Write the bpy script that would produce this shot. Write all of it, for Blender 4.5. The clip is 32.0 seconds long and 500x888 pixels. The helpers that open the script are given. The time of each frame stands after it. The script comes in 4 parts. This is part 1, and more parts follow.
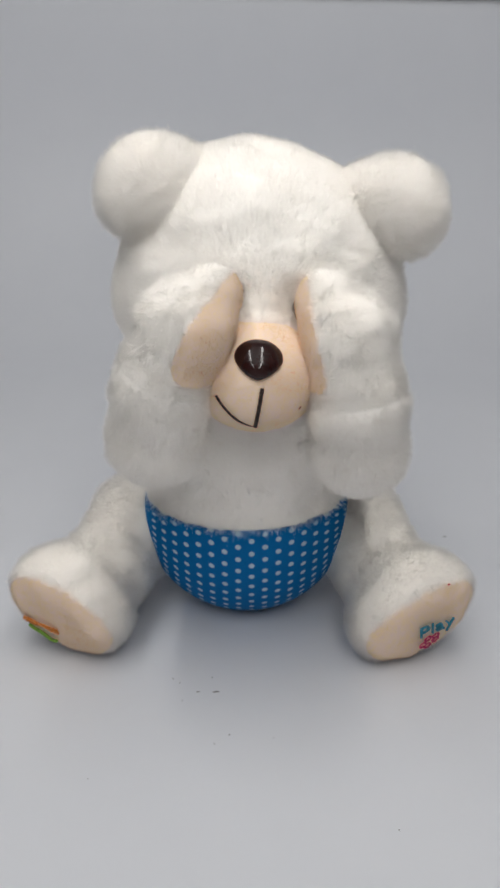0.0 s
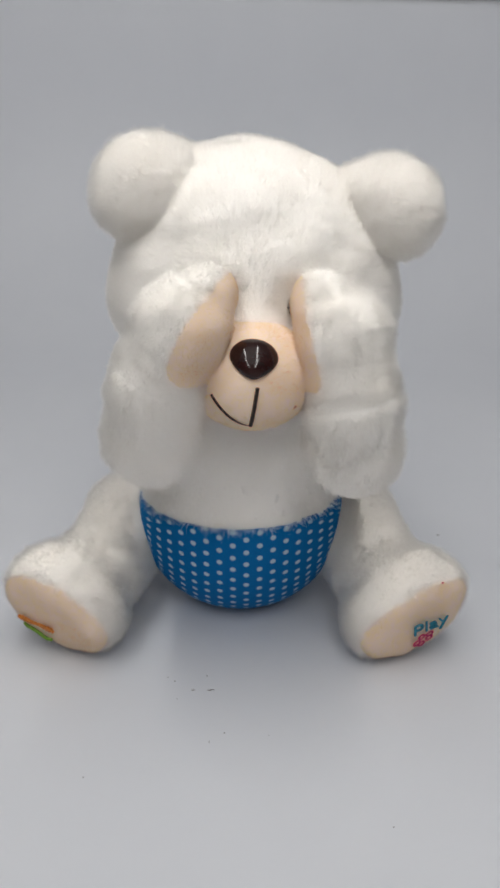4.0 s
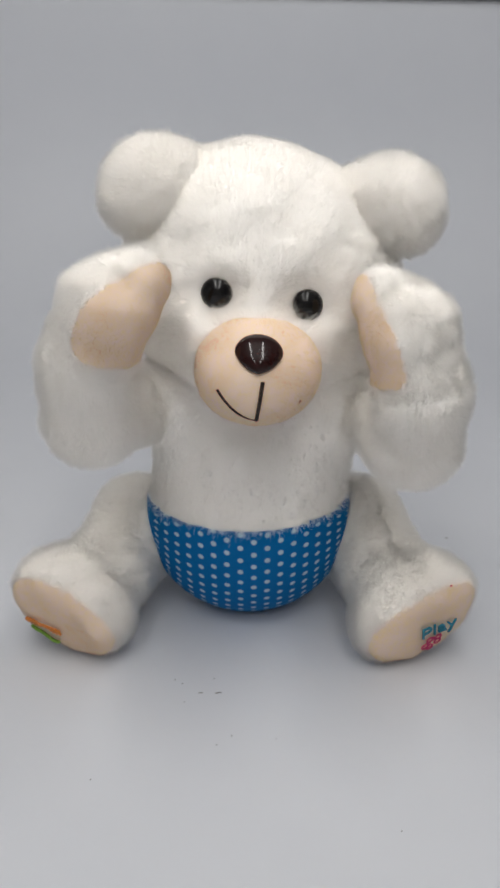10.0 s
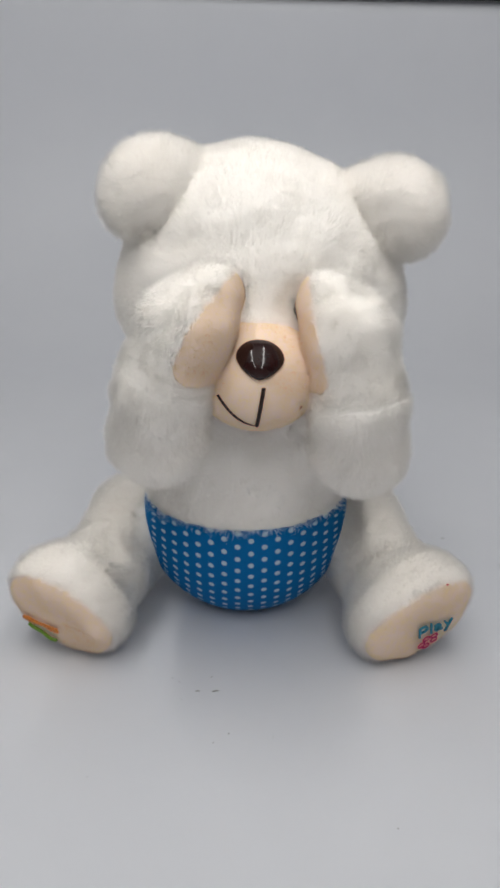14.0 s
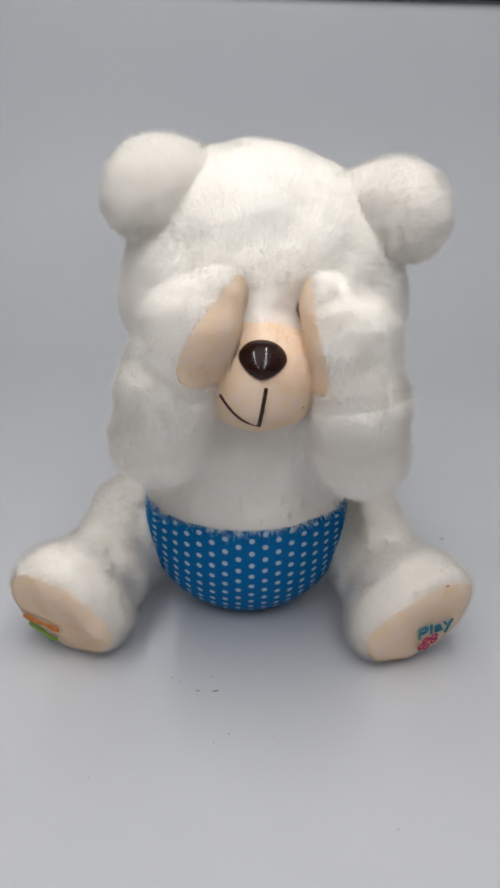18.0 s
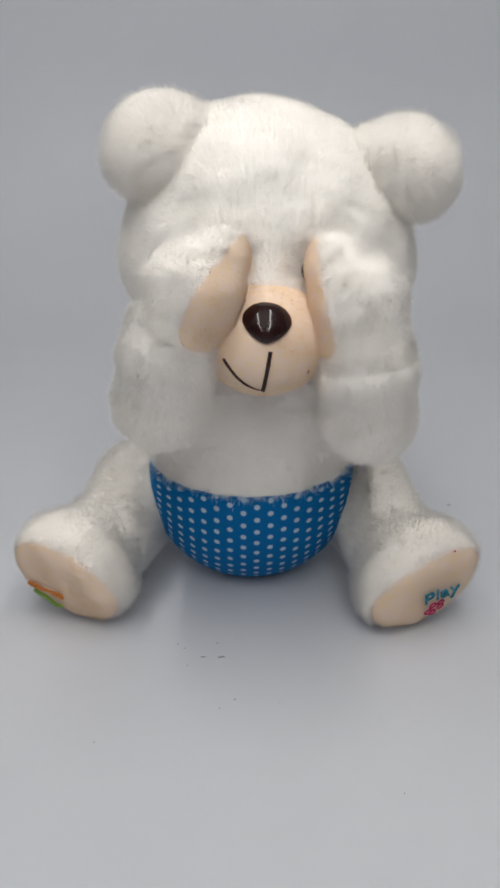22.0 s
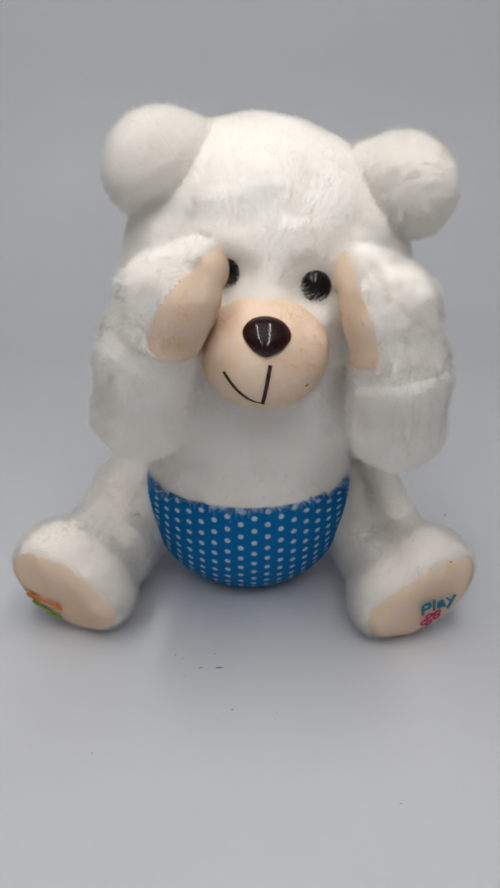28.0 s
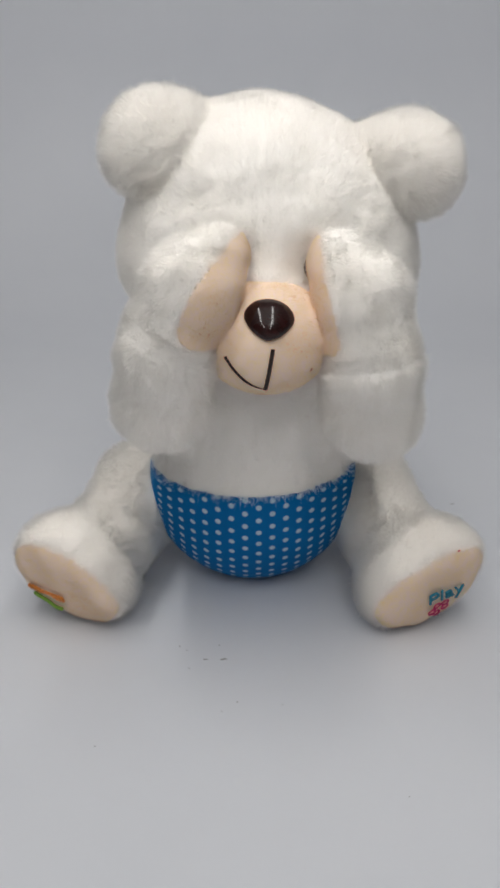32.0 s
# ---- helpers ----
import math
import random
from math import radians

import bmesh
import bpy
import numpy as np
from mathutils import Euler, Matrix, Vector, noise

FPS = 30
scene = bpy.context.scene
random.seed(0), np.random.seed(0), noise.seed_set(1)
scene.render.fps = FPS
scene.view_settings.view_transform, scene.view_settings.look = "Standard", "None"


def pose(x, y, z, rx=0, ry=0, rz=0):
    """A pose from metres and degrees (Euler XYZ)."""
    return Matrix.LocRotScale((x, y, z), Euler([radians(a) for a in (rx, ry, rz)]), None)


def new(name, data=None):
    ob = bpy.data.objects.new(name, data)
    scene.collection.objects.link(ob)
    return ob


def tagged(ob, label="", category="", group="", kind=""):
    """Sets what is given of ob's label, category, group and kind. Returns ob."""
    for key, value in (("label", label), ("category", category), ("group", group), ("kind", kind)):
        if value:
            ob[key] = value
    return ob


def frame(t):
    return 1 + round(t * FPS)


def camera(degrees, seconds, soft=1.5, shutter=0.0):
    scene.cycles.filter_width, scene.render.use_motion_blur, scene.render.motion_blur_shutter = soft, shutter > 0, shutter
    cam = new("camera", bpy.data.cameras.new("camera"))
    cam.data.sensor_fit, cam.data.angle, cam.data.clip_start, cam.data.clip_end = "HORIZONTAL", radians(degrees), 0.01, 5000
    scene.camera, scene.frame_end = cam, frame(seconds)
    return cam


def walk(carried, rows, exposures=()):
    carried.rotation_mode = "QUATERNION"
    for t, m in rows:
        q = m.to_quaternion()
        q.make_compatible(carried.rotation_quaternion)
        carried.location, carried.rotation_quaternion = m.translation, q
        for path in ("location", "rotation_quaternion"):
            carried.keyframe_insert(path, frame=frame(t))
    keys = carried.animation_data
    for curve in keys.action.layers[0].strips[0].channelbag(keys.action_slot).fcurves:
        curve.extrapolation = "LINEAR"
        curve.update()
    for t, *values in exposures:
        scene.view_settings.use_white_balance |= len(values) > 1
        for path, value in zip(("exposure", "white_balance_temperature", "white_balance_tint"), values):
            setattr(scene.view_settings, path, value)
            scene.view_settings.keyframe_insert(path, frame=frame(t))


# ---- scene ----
cam = camera(30.0, 32.0, soft=3.2)
# seconds, place, pitch, roll, yaw
PATH = [
    (0, 0.0000, -0.5450, 0.3490, -23.00, -0.00, 0.00),
    (0.5, -0.0015, -0.5451, 0.3506, -23.12, -0.10, -0.01),
    (1, -0.0031, -0.5476, 0.3510, -22.85, -0.12, -0.45),
    (1.5, -0.0018, -0.5458, 0.3506, -22.73, -0.05, -0.49),
    (2, -0.0024, -0.5453, 0.3497, -23.16, -0.17, -0.30),
    (2.5, -0.0047, -0.5454, 0.3480, -23.13, -0.38, -0.38),
    (3, -0.0019, -0.5470, 0.3494, -23.12, -0.14, -0.44),
    (3.5, -0.0016, -0.5456, 0.3501, -23.15, -0.17, -0.45),
    (5.5, -0.0023, -0.5487, 0.3512, -23.07, -0.37, -0.39),
    (6, -0.0032, -0.5470, 0.3519, -23.22, -0.44, -0.41),
    (6.5, -0.0035, -0.5474, 0.3497, -22.94, -0.35, -0.47),
    (7, -0.0020, -0.5477, 0.3511, -22.90, -0.40, -0.31),
    (7.5, -0.0031, -0.5461, 0.3478, -23.05, -0.38, -0.66),
    (8, -0.0027, -0.5468, 0.3492, -23.11, -0.53, -0.48),
    (8.5, -0.0024, -0.5466, 0.3483, -23.04, -0.54, -0.49),
    (9, -0.0043, -0.5473, 0.3506, -23.11, -0.53, -0.60),
    (9.5, -0.0035, -0.5478, 0.3501, -22.84, -0.30, -0.09),
    (10, -0.0015, -0.5454, 0.3493, -22.94, -0.06, 0.02),
    (10.5, -0.0016, -0.5448, 0.3505, -23.16, -0.04, -0.07),
    (11, -0.0048, -0.5472, 0.3496, -22.96, -0.43, -0.23),
    (11.5, -0.0038, -0.5470, 0.3496, -23.09, -0.38, -0.15),
    (12, -0.0027, -0.5453, 0.3471, -23.08, -0.21, -0.27),
    (12.5, -0.0043, -0.5484, 0.3502, -22.84, -0.29, -0.25),
    (13, -0.0047, -0.5491, 0.3516, -22.78, -0.39, -0.25),
    (13.5, -0.0017, -0.5460, 0.3491, -22.96, -0.13, -0.22),
    (14, -0.0028, -0.5478, 0.3481, -22.79, -0.35, -0.16),
    (14.5, -0.0048, -0.5482, 0.3484, -22.89, -0.52, -0.26),
    (16.5, -0.0040, -0.5496, 0.3509, -22.76, -0.42, 0.05),
    (17, -0.0056, -0.5492, 0.3490, -22.70, -0.62, -0.07),
    (17.5, -0.0037, -0.5484, 0.3499, -22.84, -0.59, 0.02),
    (18, -0.0055, -0.5477, 0.3497, -22.92, -0.68, -0.22),
    (18.5, -0.0026, -0.5488, 0.3499, -22.91, -0.57, 0.12),
    (19, -0.0011, -0.5465, 0.3487, -22.90, -0.29, 0.15),
    (19.5, -0.0034, -0.5469, 0.3492, -22.72, -0.43, -0.03),
    (20, -0.0044, -0.5500, 0.3507, -22.51, -0.68, -0.07),
    (20.5, -0.0037, -0.5502, 0.3507, -22.68, -0.62, -0.03),
    (21, -0.0046, -0.5486, 0.3478, -23.13, -0.48, -0.33),
    (21.5, -0.0045, -0.5465, 0.3461, -24.00, -0.42, -0.37),
    (22, -0.0048, -0.5436, 0.3445, -24.73, -0.31, 0.00),
    (22.5, -0.0036, -0.5420, 0.3445, -24.84, -0.17, 0.13),
    (23, -0.0023, -0.5402, 0.3452, -25.00, 0.10, 0.19),
    (23.5, -0.0019, -0.5414, 0.3450, -24.67, 0.18, 0.25),
    (24, -0.0036, -0.5453, 0.3465, -24.56, -0.14, 0.16),
    (24.5, -0.0032, -0.5454, 0.3464, -24.51, -0.29, 0.12),
    (25, -0.0044, -0.5435, 0.3465, -24.64, -0.39, 0.03),
    (25.5, -0.0020, -0.5456, 0.3469, -24.37, -0.22, 0.11),
    (27.5, -0.0044, -0.5480, 0.3460, -24.09, -0.34, -0.18),
    (28, -0.0044, -0.5462, 0.3483, -24.26, -0.29, -0.15),
    (28.5, -0.0018, -0.5497, 0.3467, -24.03, -0.04, 0.01),
    (29, -0.0026, -0.5473, 0.3476, -24.08, 0.14, 0.04),
    (29.5, -0.0015, -0.5429, 0.3457, -24.58, 0.63, -0.19),
    (30, -0.0014, -0.5438, 0.3446, -24.53, 0.39, -0.01),
    (30.5, -0.0029, -0.5435, 0.3447, -24.65, 0.22, -0.03),
    (31, -0.0017, -0.5406, 0.3435, -24.79, 0.31, 0.03),
    (31.5, -0.0035, -0.5445, 0.3463, -24.60, 0.11, 0.04),
    (32, -0.0030, -0.5384, 0.3422, -24.75, 0.16, 0.06),
]
walk(cam, [(t, pose(x, y, z, 90 + pitch, roll, yaw)) for t, x, y, z, pitch, roll, yaw in PATH],
     [(0.0, 0.0), (20.5, 0.0), (22.0, -0.07), (32.0, -0.07)])

# ---- light: two long fluorescent tubes under the ceiling of a closed pale room ----
world = bpy.data.worlds.new("world")
world.use_nodes = True
world.node_tree.nodes["Background"].inputs["Color"].default_value = (0.8, 0.88, 1.0, 1)
world.node_tree.nodes["Background"].inputs["Strength"].default_value = 0.05
scene.world = world
scene.view_settings.exposure = 0.0
TUBE_POWER = 5.75
for x in (-0.32, 0.22):
    for up, share in ((0, 1.0), (180, 1.0)):
        lamp = bpy.data.lights.new("tube_light", "AREA")
        lamp.shape, lamp.size, lamp.size_y, lamp.energy, lamp.color = "RECTANGLE", 0.045, 2.2, TUBE_POWER * share, (1.0, 0.985, 0.96)
        new("tube_light", lamp).matrix_world = pose(x, -0.85, 1.38 + up / 36000, 0, up, 0)


# ---- materials ----
def nodes_of(name):
    m = bpy.data.materials.new(name)
    m.use_nodes = True
    t = m.node_tree
    return m, t, t.nodes["Principled BSDF"]


def wire(t, a, b):
    t.links.new(a, b)


def noise_node(t, scale, detail=4, rough=0.55, coord="Object"):
    c = t.nodes.new("ShaderNodeTexCoord")
    n = t.nodes.new("ShaderNodeTexNoise")
    n.inputs["Scale"].default_value, n.inputs["Detail"].default_value, n.inputs["Roughness"].default_value = scale, detail, rough
    wire(t, c.outputs[coord], n.inputs["Vector"])
    return n


def ramp_node(t, source, stops):
    r = t.nodes.new("ShaderNodeValToRGB")
    while len(r.color_ramp.elements) < len(stops):
        r.color_ramp.elements.new(0.5)
    for e, (p, c) in zip(r.color_ramp.elements, stops):
        e.position, e.color = p, (*c, 1)
    wire(t, source, r.inputs["Fac"])
    return r


def bump_node(t, source, strength, distance):
    b = t.nodes.new("ShaderNodeBump")
    b.inputs["Strength"].default_value, b.inputs["Distance"].default_value = strength, distance
    wire(t, source, b.inputs["Height"])
    return b


def plush(name, low, high, scale=60, clear=0.0):
    """Pile fabric: every hair is lit as the pile's surface is, from both of its sides; clear: how much light a thin fibre lets past."""
    m, t, p = nodes_of(name)
    t.nodes.remove(p)
    lay = t.nodes.new("ShaderNodeAttribute")
    lay.attribute_name = "lay"
    turn = t.nodes.new("ShaderNodeVectorTransform")
    turn.vector_type, turn.convert_from, turn.convert_to = "NORMAL", "OBJECT", "WORLD"
    wire(t, lay.outputs["Vector"], turn.inputs["Vector"])
    back = t.nodes.new("ShaderNodeVectorMath")
    back.operation = "SCALE"
    back.inputs["Scale"].default_value = -1
    wire(t, turn.outputs["Vector"], back.inputs[0])
    n, grain = noise_node(t, scale, 5, 0.6), noise_node(t, 520, 3, 0.6)
    mixed = t.nodes.new("ShaderNodeMath")
    mixed.operation = "MULTIPLY_ADD"
    mixed.inputs[1].default_value = 0.45
    wire(t, grain.outputs["Fac"], mixed.inputs[0])
    wire(t, n.outputs["Fac"], mixed.inputs[2])
    c = ramp_node(t, mixed.outputs[0], [(0.5, low), (0.95, high)])
    d = t.nodes.new("ShaderNodeBsdfDiffuse")
    u = t.nodes.new("ShaderNodeBsdfTranslucent")
    for s, v in ((d, turn), (u, back)):
        wire(t, c.outputs["Color"], s.inputs["Color"])
        wire(t, v.outputs["Vector"], s.inputs["Normal"])
    both = t.nodes.new("ShaderNodeAddShader")
    wire(t, d.outputs[0], both.inputs[0])
    wire(t, u.outputs[0], both.inputs[1])
    if clear:
        thin = t.nodes.new("ShaderNodeBsdfTransparent")
        fibre = t.nodes.new("ShaderNodeMixShader")
        fibre.inputs["Fac"].default_value = clear
        wire(t, both.outputs[0], fibre.inputs[1])
        wire(t, thin.outputs[0], fibre.inputs[2])
        both = fibre
    wire(t, both.outputs[0], t.nodes["Material Output"].inputs["Surface"])
    return m


WHITE_PILE, BEIGE_PILE = ((0.935, 0.905, 0.865), (0.955, 0.930, 0.895), 45), ((0.66, 0.485, 0.355), (0.86, 0.690, 0.545), 55)
WHITE, BEIGE = plush("white_plush", *WHITE_PILE), plush("beige_velour", *BEIGE_PILE)
FIBRES = {WHITE: plush("white_fibre", *WHITE_PILE, clear=0.34), BEIGE: plush("beige_fibre", *BEIGE_PILE, clear=0.3)}


def glossy(name, colour, rough=0.12, coat=0.5):
    m, t, p = nodes_of(name)
    n = noise_node(t, 120, 3)
    c = ramp_node(t, n.outputs["Fac"], [(0.3, tuple(v * 0.8 for v in colour)), (0.75, tuple(v * 1.25 for v in colour))])
    wire(t, c.outputs["Color"], p.inputs["Base Color"])
    p.inputs["Roughness"].default_value, p.inputs["Coat Weight"].default_value, p.inputs["Coat Roughness"].default_value = rough, coat, 0.04
    p.inputs["Specular IOR Level"].default_value = 0.3
    return m


NOSE = glossy("brown_plastic", (0.022, 0.0055, 0.005), 0.1, 0.15)
PUPIL = glossy("black_plastic", (0.004, 0.0035, 0.0035), 0.1, 0.15)


def thread(name, colour):
    m, t, p = nodes_of(name)
    w = t.nodes.new("ShaderNodeTexWave")
    w.inputs["Scale"].default_value, w.inputs["Distortion"].default_value = 900, 3
    c = t.nodes.new("ShaderNodeTexCoord")
    wire(t, c.outputs["Object"], w.inputs["Vector"])
    r = ramp_node(t, w.outputs["Fac"], [(0.1, tuple(v * 0.6 for v in colour)), (0.8, tuple(min(v * 1.25, 1) for v in colour))])
    wire(t, r.outputs["Color"], p.inputs["Base Color"])
    wire(t, bump_node(t, w.outputs["Fac"], 0.5, 0.0003).outputs["Normal"], p.inputs["Normal"])
    p.inputs["Roughness"].default_value = 0.6
    return m


BROWN_THREAD = thread("brown_thread", (0.03, 0.014, 0.01))
ORANGE_THREAD = thread("orange_thread", (0.75, 0.26, 0.04))
GREEN_THREAD = thread("green_thread", (0.25, 0.48, 0.06))
TEAL_THREAD = thread("teal_thread", (0.02, 0.24, 0.36))
PINK_THREAD = thread("pink_thread", (0.60, 0.03, 0.16))


def dotted_cotton():
    """Blue cotton printed with staggered white dots, 8 to 9 mm apart."""
    m, t, p = nodes_of("blue_dotted_cotton")
    uv = t.nodes.new("ShaderNodeUVMap")
    uv.uv_map = "cloth"

    def near(shift):
        a = t.nodes.new("ShaderNodeVectorMath")
        a.operation, a.inputs[1].default_value = "ADD", (*shift, 0)
        wire(t, uv.outputs["UV"], a.inputs[0])
        f = t.nodes.new("ShaderNodeVectorMath")
        f.operation = "FRACTION"
        wire(t, a.outputs[0], f.inputs[0])
        s = t.nodes.new("ShaderNodeVectorMath")
        s.operation, s.inputs[1].default_value = "SUBTRACT", (0.5, 0.5, 0)
        wire(t, f.outputs[0], s.inputs[0])
        k = t.nodes.new("ShaderNodeVectorMath")
        k.operation, k.inputs[1].default_value = "MULTIPLY", (2.0, 1.084, 0)
        wire(t, s.outputs[0], k.inputs[0])
        d = t.nodes.new("ShaderNodeVectorMath")
        d.operation = "LENGTH"
        wire(t, k.outputs[0], d.inputs[0])
        return d.outputs["Value"]

    least = t.nodes.new("ShaderNodeMath")
    least.operation = "MINIMUM"
    wire(t, near((0, 0)), least.inputs[0])
    wire(t, near((0.5, 0.5)), least.inputs[1])
    r = ramp_node(t, least.outputs[0], [(0.19, (0.55, 0.72, 0.84)), (0.235, (0.0003, 0.175, 0.49))])
    n = noise_node(t, 900, 3)
    mix = t.nodes.new("ShaderNodeMix")
    mix.data_type, mix.blend_type = "RGBA", "MULTIPLY"
    mix.inputs["Factor"].default_value = 0.35
    wire(t, r.outputs["Color"], mix.inputs["A"])
    wire(t, n.outputs["Fac"], mix.inputs["B"])
    wire(t, mix.outputs["Result"], p.inputs["Base Color"])
    folds = noise_node(t, 38, 3)
    weave = bump_node(t, n.outputs["Fac"], 0.25, 0.0004)
    soft = bump_node(t, folds.outputs["Fac"], 0.35, 0.004)
    wire(t, weave.outputs["Normal"], soft.inputs["Normal"])
    wire(t, soft.outputs["Normal"], p.inputs["Normal"])
    p.inputs["Roughness"].default_value, p.inputs["Specular IOR Level"].default_value = 0.8, 0.15
    return m


COTTON = dotted_cotton()


def painted(name, low, high, rough, scale=3.0, grain=260, relief=0.0002):
    m, t, p = nodes_of(name)
    n = noise_node(t, scale, 6, 0.6)
    g = noise_node(t, grain, 4, 0.6)
    c = ramp_node(t, n.outputs["Fac"], [(0.3, low), (0.7, high)])
    wire(t, c.outputs["Color"], p.inputs["Base Color"])
    wire(t, bump_node(t, g.outputs["Fac"], 0.3, relief).outputs["Normal"], p.inputs["Normal"])
    p.inputs["Roughness"].default_value = rough
    return m


SHEET = painted("grey_sheet", (0.737, 0.760, 0.812), (0.783, 0.802, 0.850), 0.52)
BLACK = painted("black_rail", (0.006, 0.006, 0.007), (0.012, 0.012, 0.013), 0.5)
PALE = painted("pale_wall", (0.62, 0.62, 0.63), (0.67, 0.67, 0.68), 0.8)
CEILING = painted("white_ceiling", (0.80, 0.80, 0.80), (0.85, 0.85, 0.84), 0.85)
LINT = painted("dark_lint", (0.14, 0.135, 0.135), (0.22, 0.21, 0.21), 0.9)


# ---- mesh tools ----
def part(name, bm, material, parent=None, label=""):
    me = bpy.data.meshes.new(name)
    bm.to_mesh(me)
    bm.free()
    return link_part(name, me, material, parent, label)


def link_part(name, me, material, parent=None, label=""):
    me.materials.append(material)
    ob = new(name, me)
    ob.parent = parent
    return tagged(ob, label)


def slab(name, lo, hi, material):
    bm = bmesh.new()
    bmesh.ops.create_cube(bm, size=1)
    for v in bm.verts:
        v.co = [a + (c + 0.5) * (b - a) for a, b, c in zip(lo, hi, v.co)]
    return tagged(part(name, bm, material), kind="structure")


def vec(*v):
    return np.array(v, float)


def unit(v):
    return v / np.maximum(np.linalg.norm(v, axis=-1, keepdims=True), 1e-9)


def ellipsoid(p, c, r, axes=None):
    q = p - c
    if axes is not None:
        q = q @ np.array(axes).T
    a, b = np.linalg.norm(q / r, axis=1), np.linalg.norm(q / vec(*r) ** 2, axis=1)
    return a * (a - 1) / np.maximum(b, 1e-6)


def cone(p, a, b, ra, rb):
    ab = b - a
    h = np.clip((p - a) @ ab / (ab @ ab), 0, 1)
    return np.linalg.norm(p - a - h[:, None] * ab, axis=1) - (ra + (rb - ra) * h)


def blend(k, *ds):
    out = ds[0]
    for d in ds[1:]:
        h = np.clip(0.5 + 0.5 * (d - out) / k, 0, 1)
        out = d * (1 - h) + out * h - k * h * (1 - h)
    return out


def slope(f, p, e=0.0004):
    return unit(np.stack([f(p + e * np.eye(3)[i]) - f(p - e * np.eye(3)[i]) for i in range(3)], 1))


def skin(f, lo, hi, step):
    """The surface f = 0 as verts, quads and outward normals (surface nets)."""
    ax = [np.arange(a, b + step, step) for a, b in zip(lo, hi)]
    n = [len(a) for a in ax]
    grid = np.stack(np.meshgrid(*ax, indexing="ij"), -1)
    v = f(grid.reshape(-1, 3)).reshape(n)
    m = [k - 1 for k in n]
    total, count = np.zeros((*m, 3)), np.zeros(m)
    corner = [(i, j, k) for i in (0, 1) for j in (0, 1) for k in (0, 1)]

    def cut(c):
        return tuple(slice(o, o + s) for o, s in zip(c, m))

    for a in corner:
        for d in range(3):
            if a[d]:
                continue
            b = tuple(o + (i == d) for i, o in enumerate(a))
            va, vb = v[cut(a)], v[cut(b)]
            cross = (va < 0) != (vb < 0)
            w = np.where(cross, va / np.where(cross, va - vb, 1), 0)
            total += np.where(cross[..., None], grid[cut(a)] * (1 - w[..., None]) + grid[cut(b)] * w[..., None], 0)
            count += cross
    live = count > 0
    index = np.full(m, -1)
    index[live] = np.arange(live.sum())
    verts = total[live] / count[live][:, None]
    quads = []
    for d in range(3):
        e, g = (d + 1) % 3, (d + 2) % 3
        near, far = [slice(1, k - 1) for k in n], [slice(1, k - 1) for k in n]
        near[d], far[d] = slice(0, n[d] - 1), slice(1, n[d])
        va, vb = v[tuple(near)], v[tuple(far)]
        where = np.argwhere((va < 0) != (vb < 0))
        if not len(where):
            continue
        inside = va[tuple(where.T)] < 0
        where = where + [0 if i == d else 1 for i in range(3)]

        def cell(de, dg):
            o = where.copy()
            o[:, e] += de
            o[:, g] += dg
            return index[tuple(o.T)]

        q = np.stack([cell(-1, -1), cell(0, -1), cell(0, 0), cell(-1, 0)], 1)
        q[~inside] = q[~inside][:, ::-1]
        quads.append(q)
    return verts, np.concatenate(quads)


def settle(f, verts):
    for _ in range(2):
        verts = verts - slope(f, verts) * f(verts)[:, None]
    return verts


def solid(name, f, lo, hi, step, material, parent, origin, label="", smooth=True):
    """A plain smooth body with the surface f = 0."""
    verts, quads = skin(f, lo, hi, step)
    if smooth:
        verts = settle(f, verts)
    me = mesh_of(name, verts - origin, [(quads, 4)], slope(f, verts))
    return link_part(name, me, material, parent, label)


def mesh_of(name, verts, groups, lay):
    me = bpy.data.meshes.new(name)
    loops = np.concatenate([q.reshape(-1) for q, _ in groups])
    sizes = np.concatenate([np.full(len(q), k) for q, k in groups])
    me.vertices.add(len(verts))
    me.vertices.foreach_set("co", verts.astype(np.float32).ravel())
    me.loops.add(len(loops))
    me.loops.foreach_set("vertex_index", loops.astype(np.int32))
    me.polygons.add(len(sizes))
    me.polygons.foreach_set("loop_start", (np.cumsum(sizes) - sizes).astype(np.int32))
    me.polygons.foreach_set("use_smooth", np.ones(len(sizes), bool))
    me.update(calc_edges=True)
    at = me.attributes.new("lay", "FLOAT_VECTOR", "POINT")
    at.data.foreach_set("vector", lay.astype(np.float32).ravel())
    return me


RNG = np.random.default_rng(7)


def lumps(p, height, seed=0):
    """The soft unevenness of a stuffed body."""
    r = np.random.default_rng(seed)
    return height * sum(np.sin(p @ r.normal(0, q, 3) + r.random() * 6) for q in (60, 90, 130, 170)) / 2


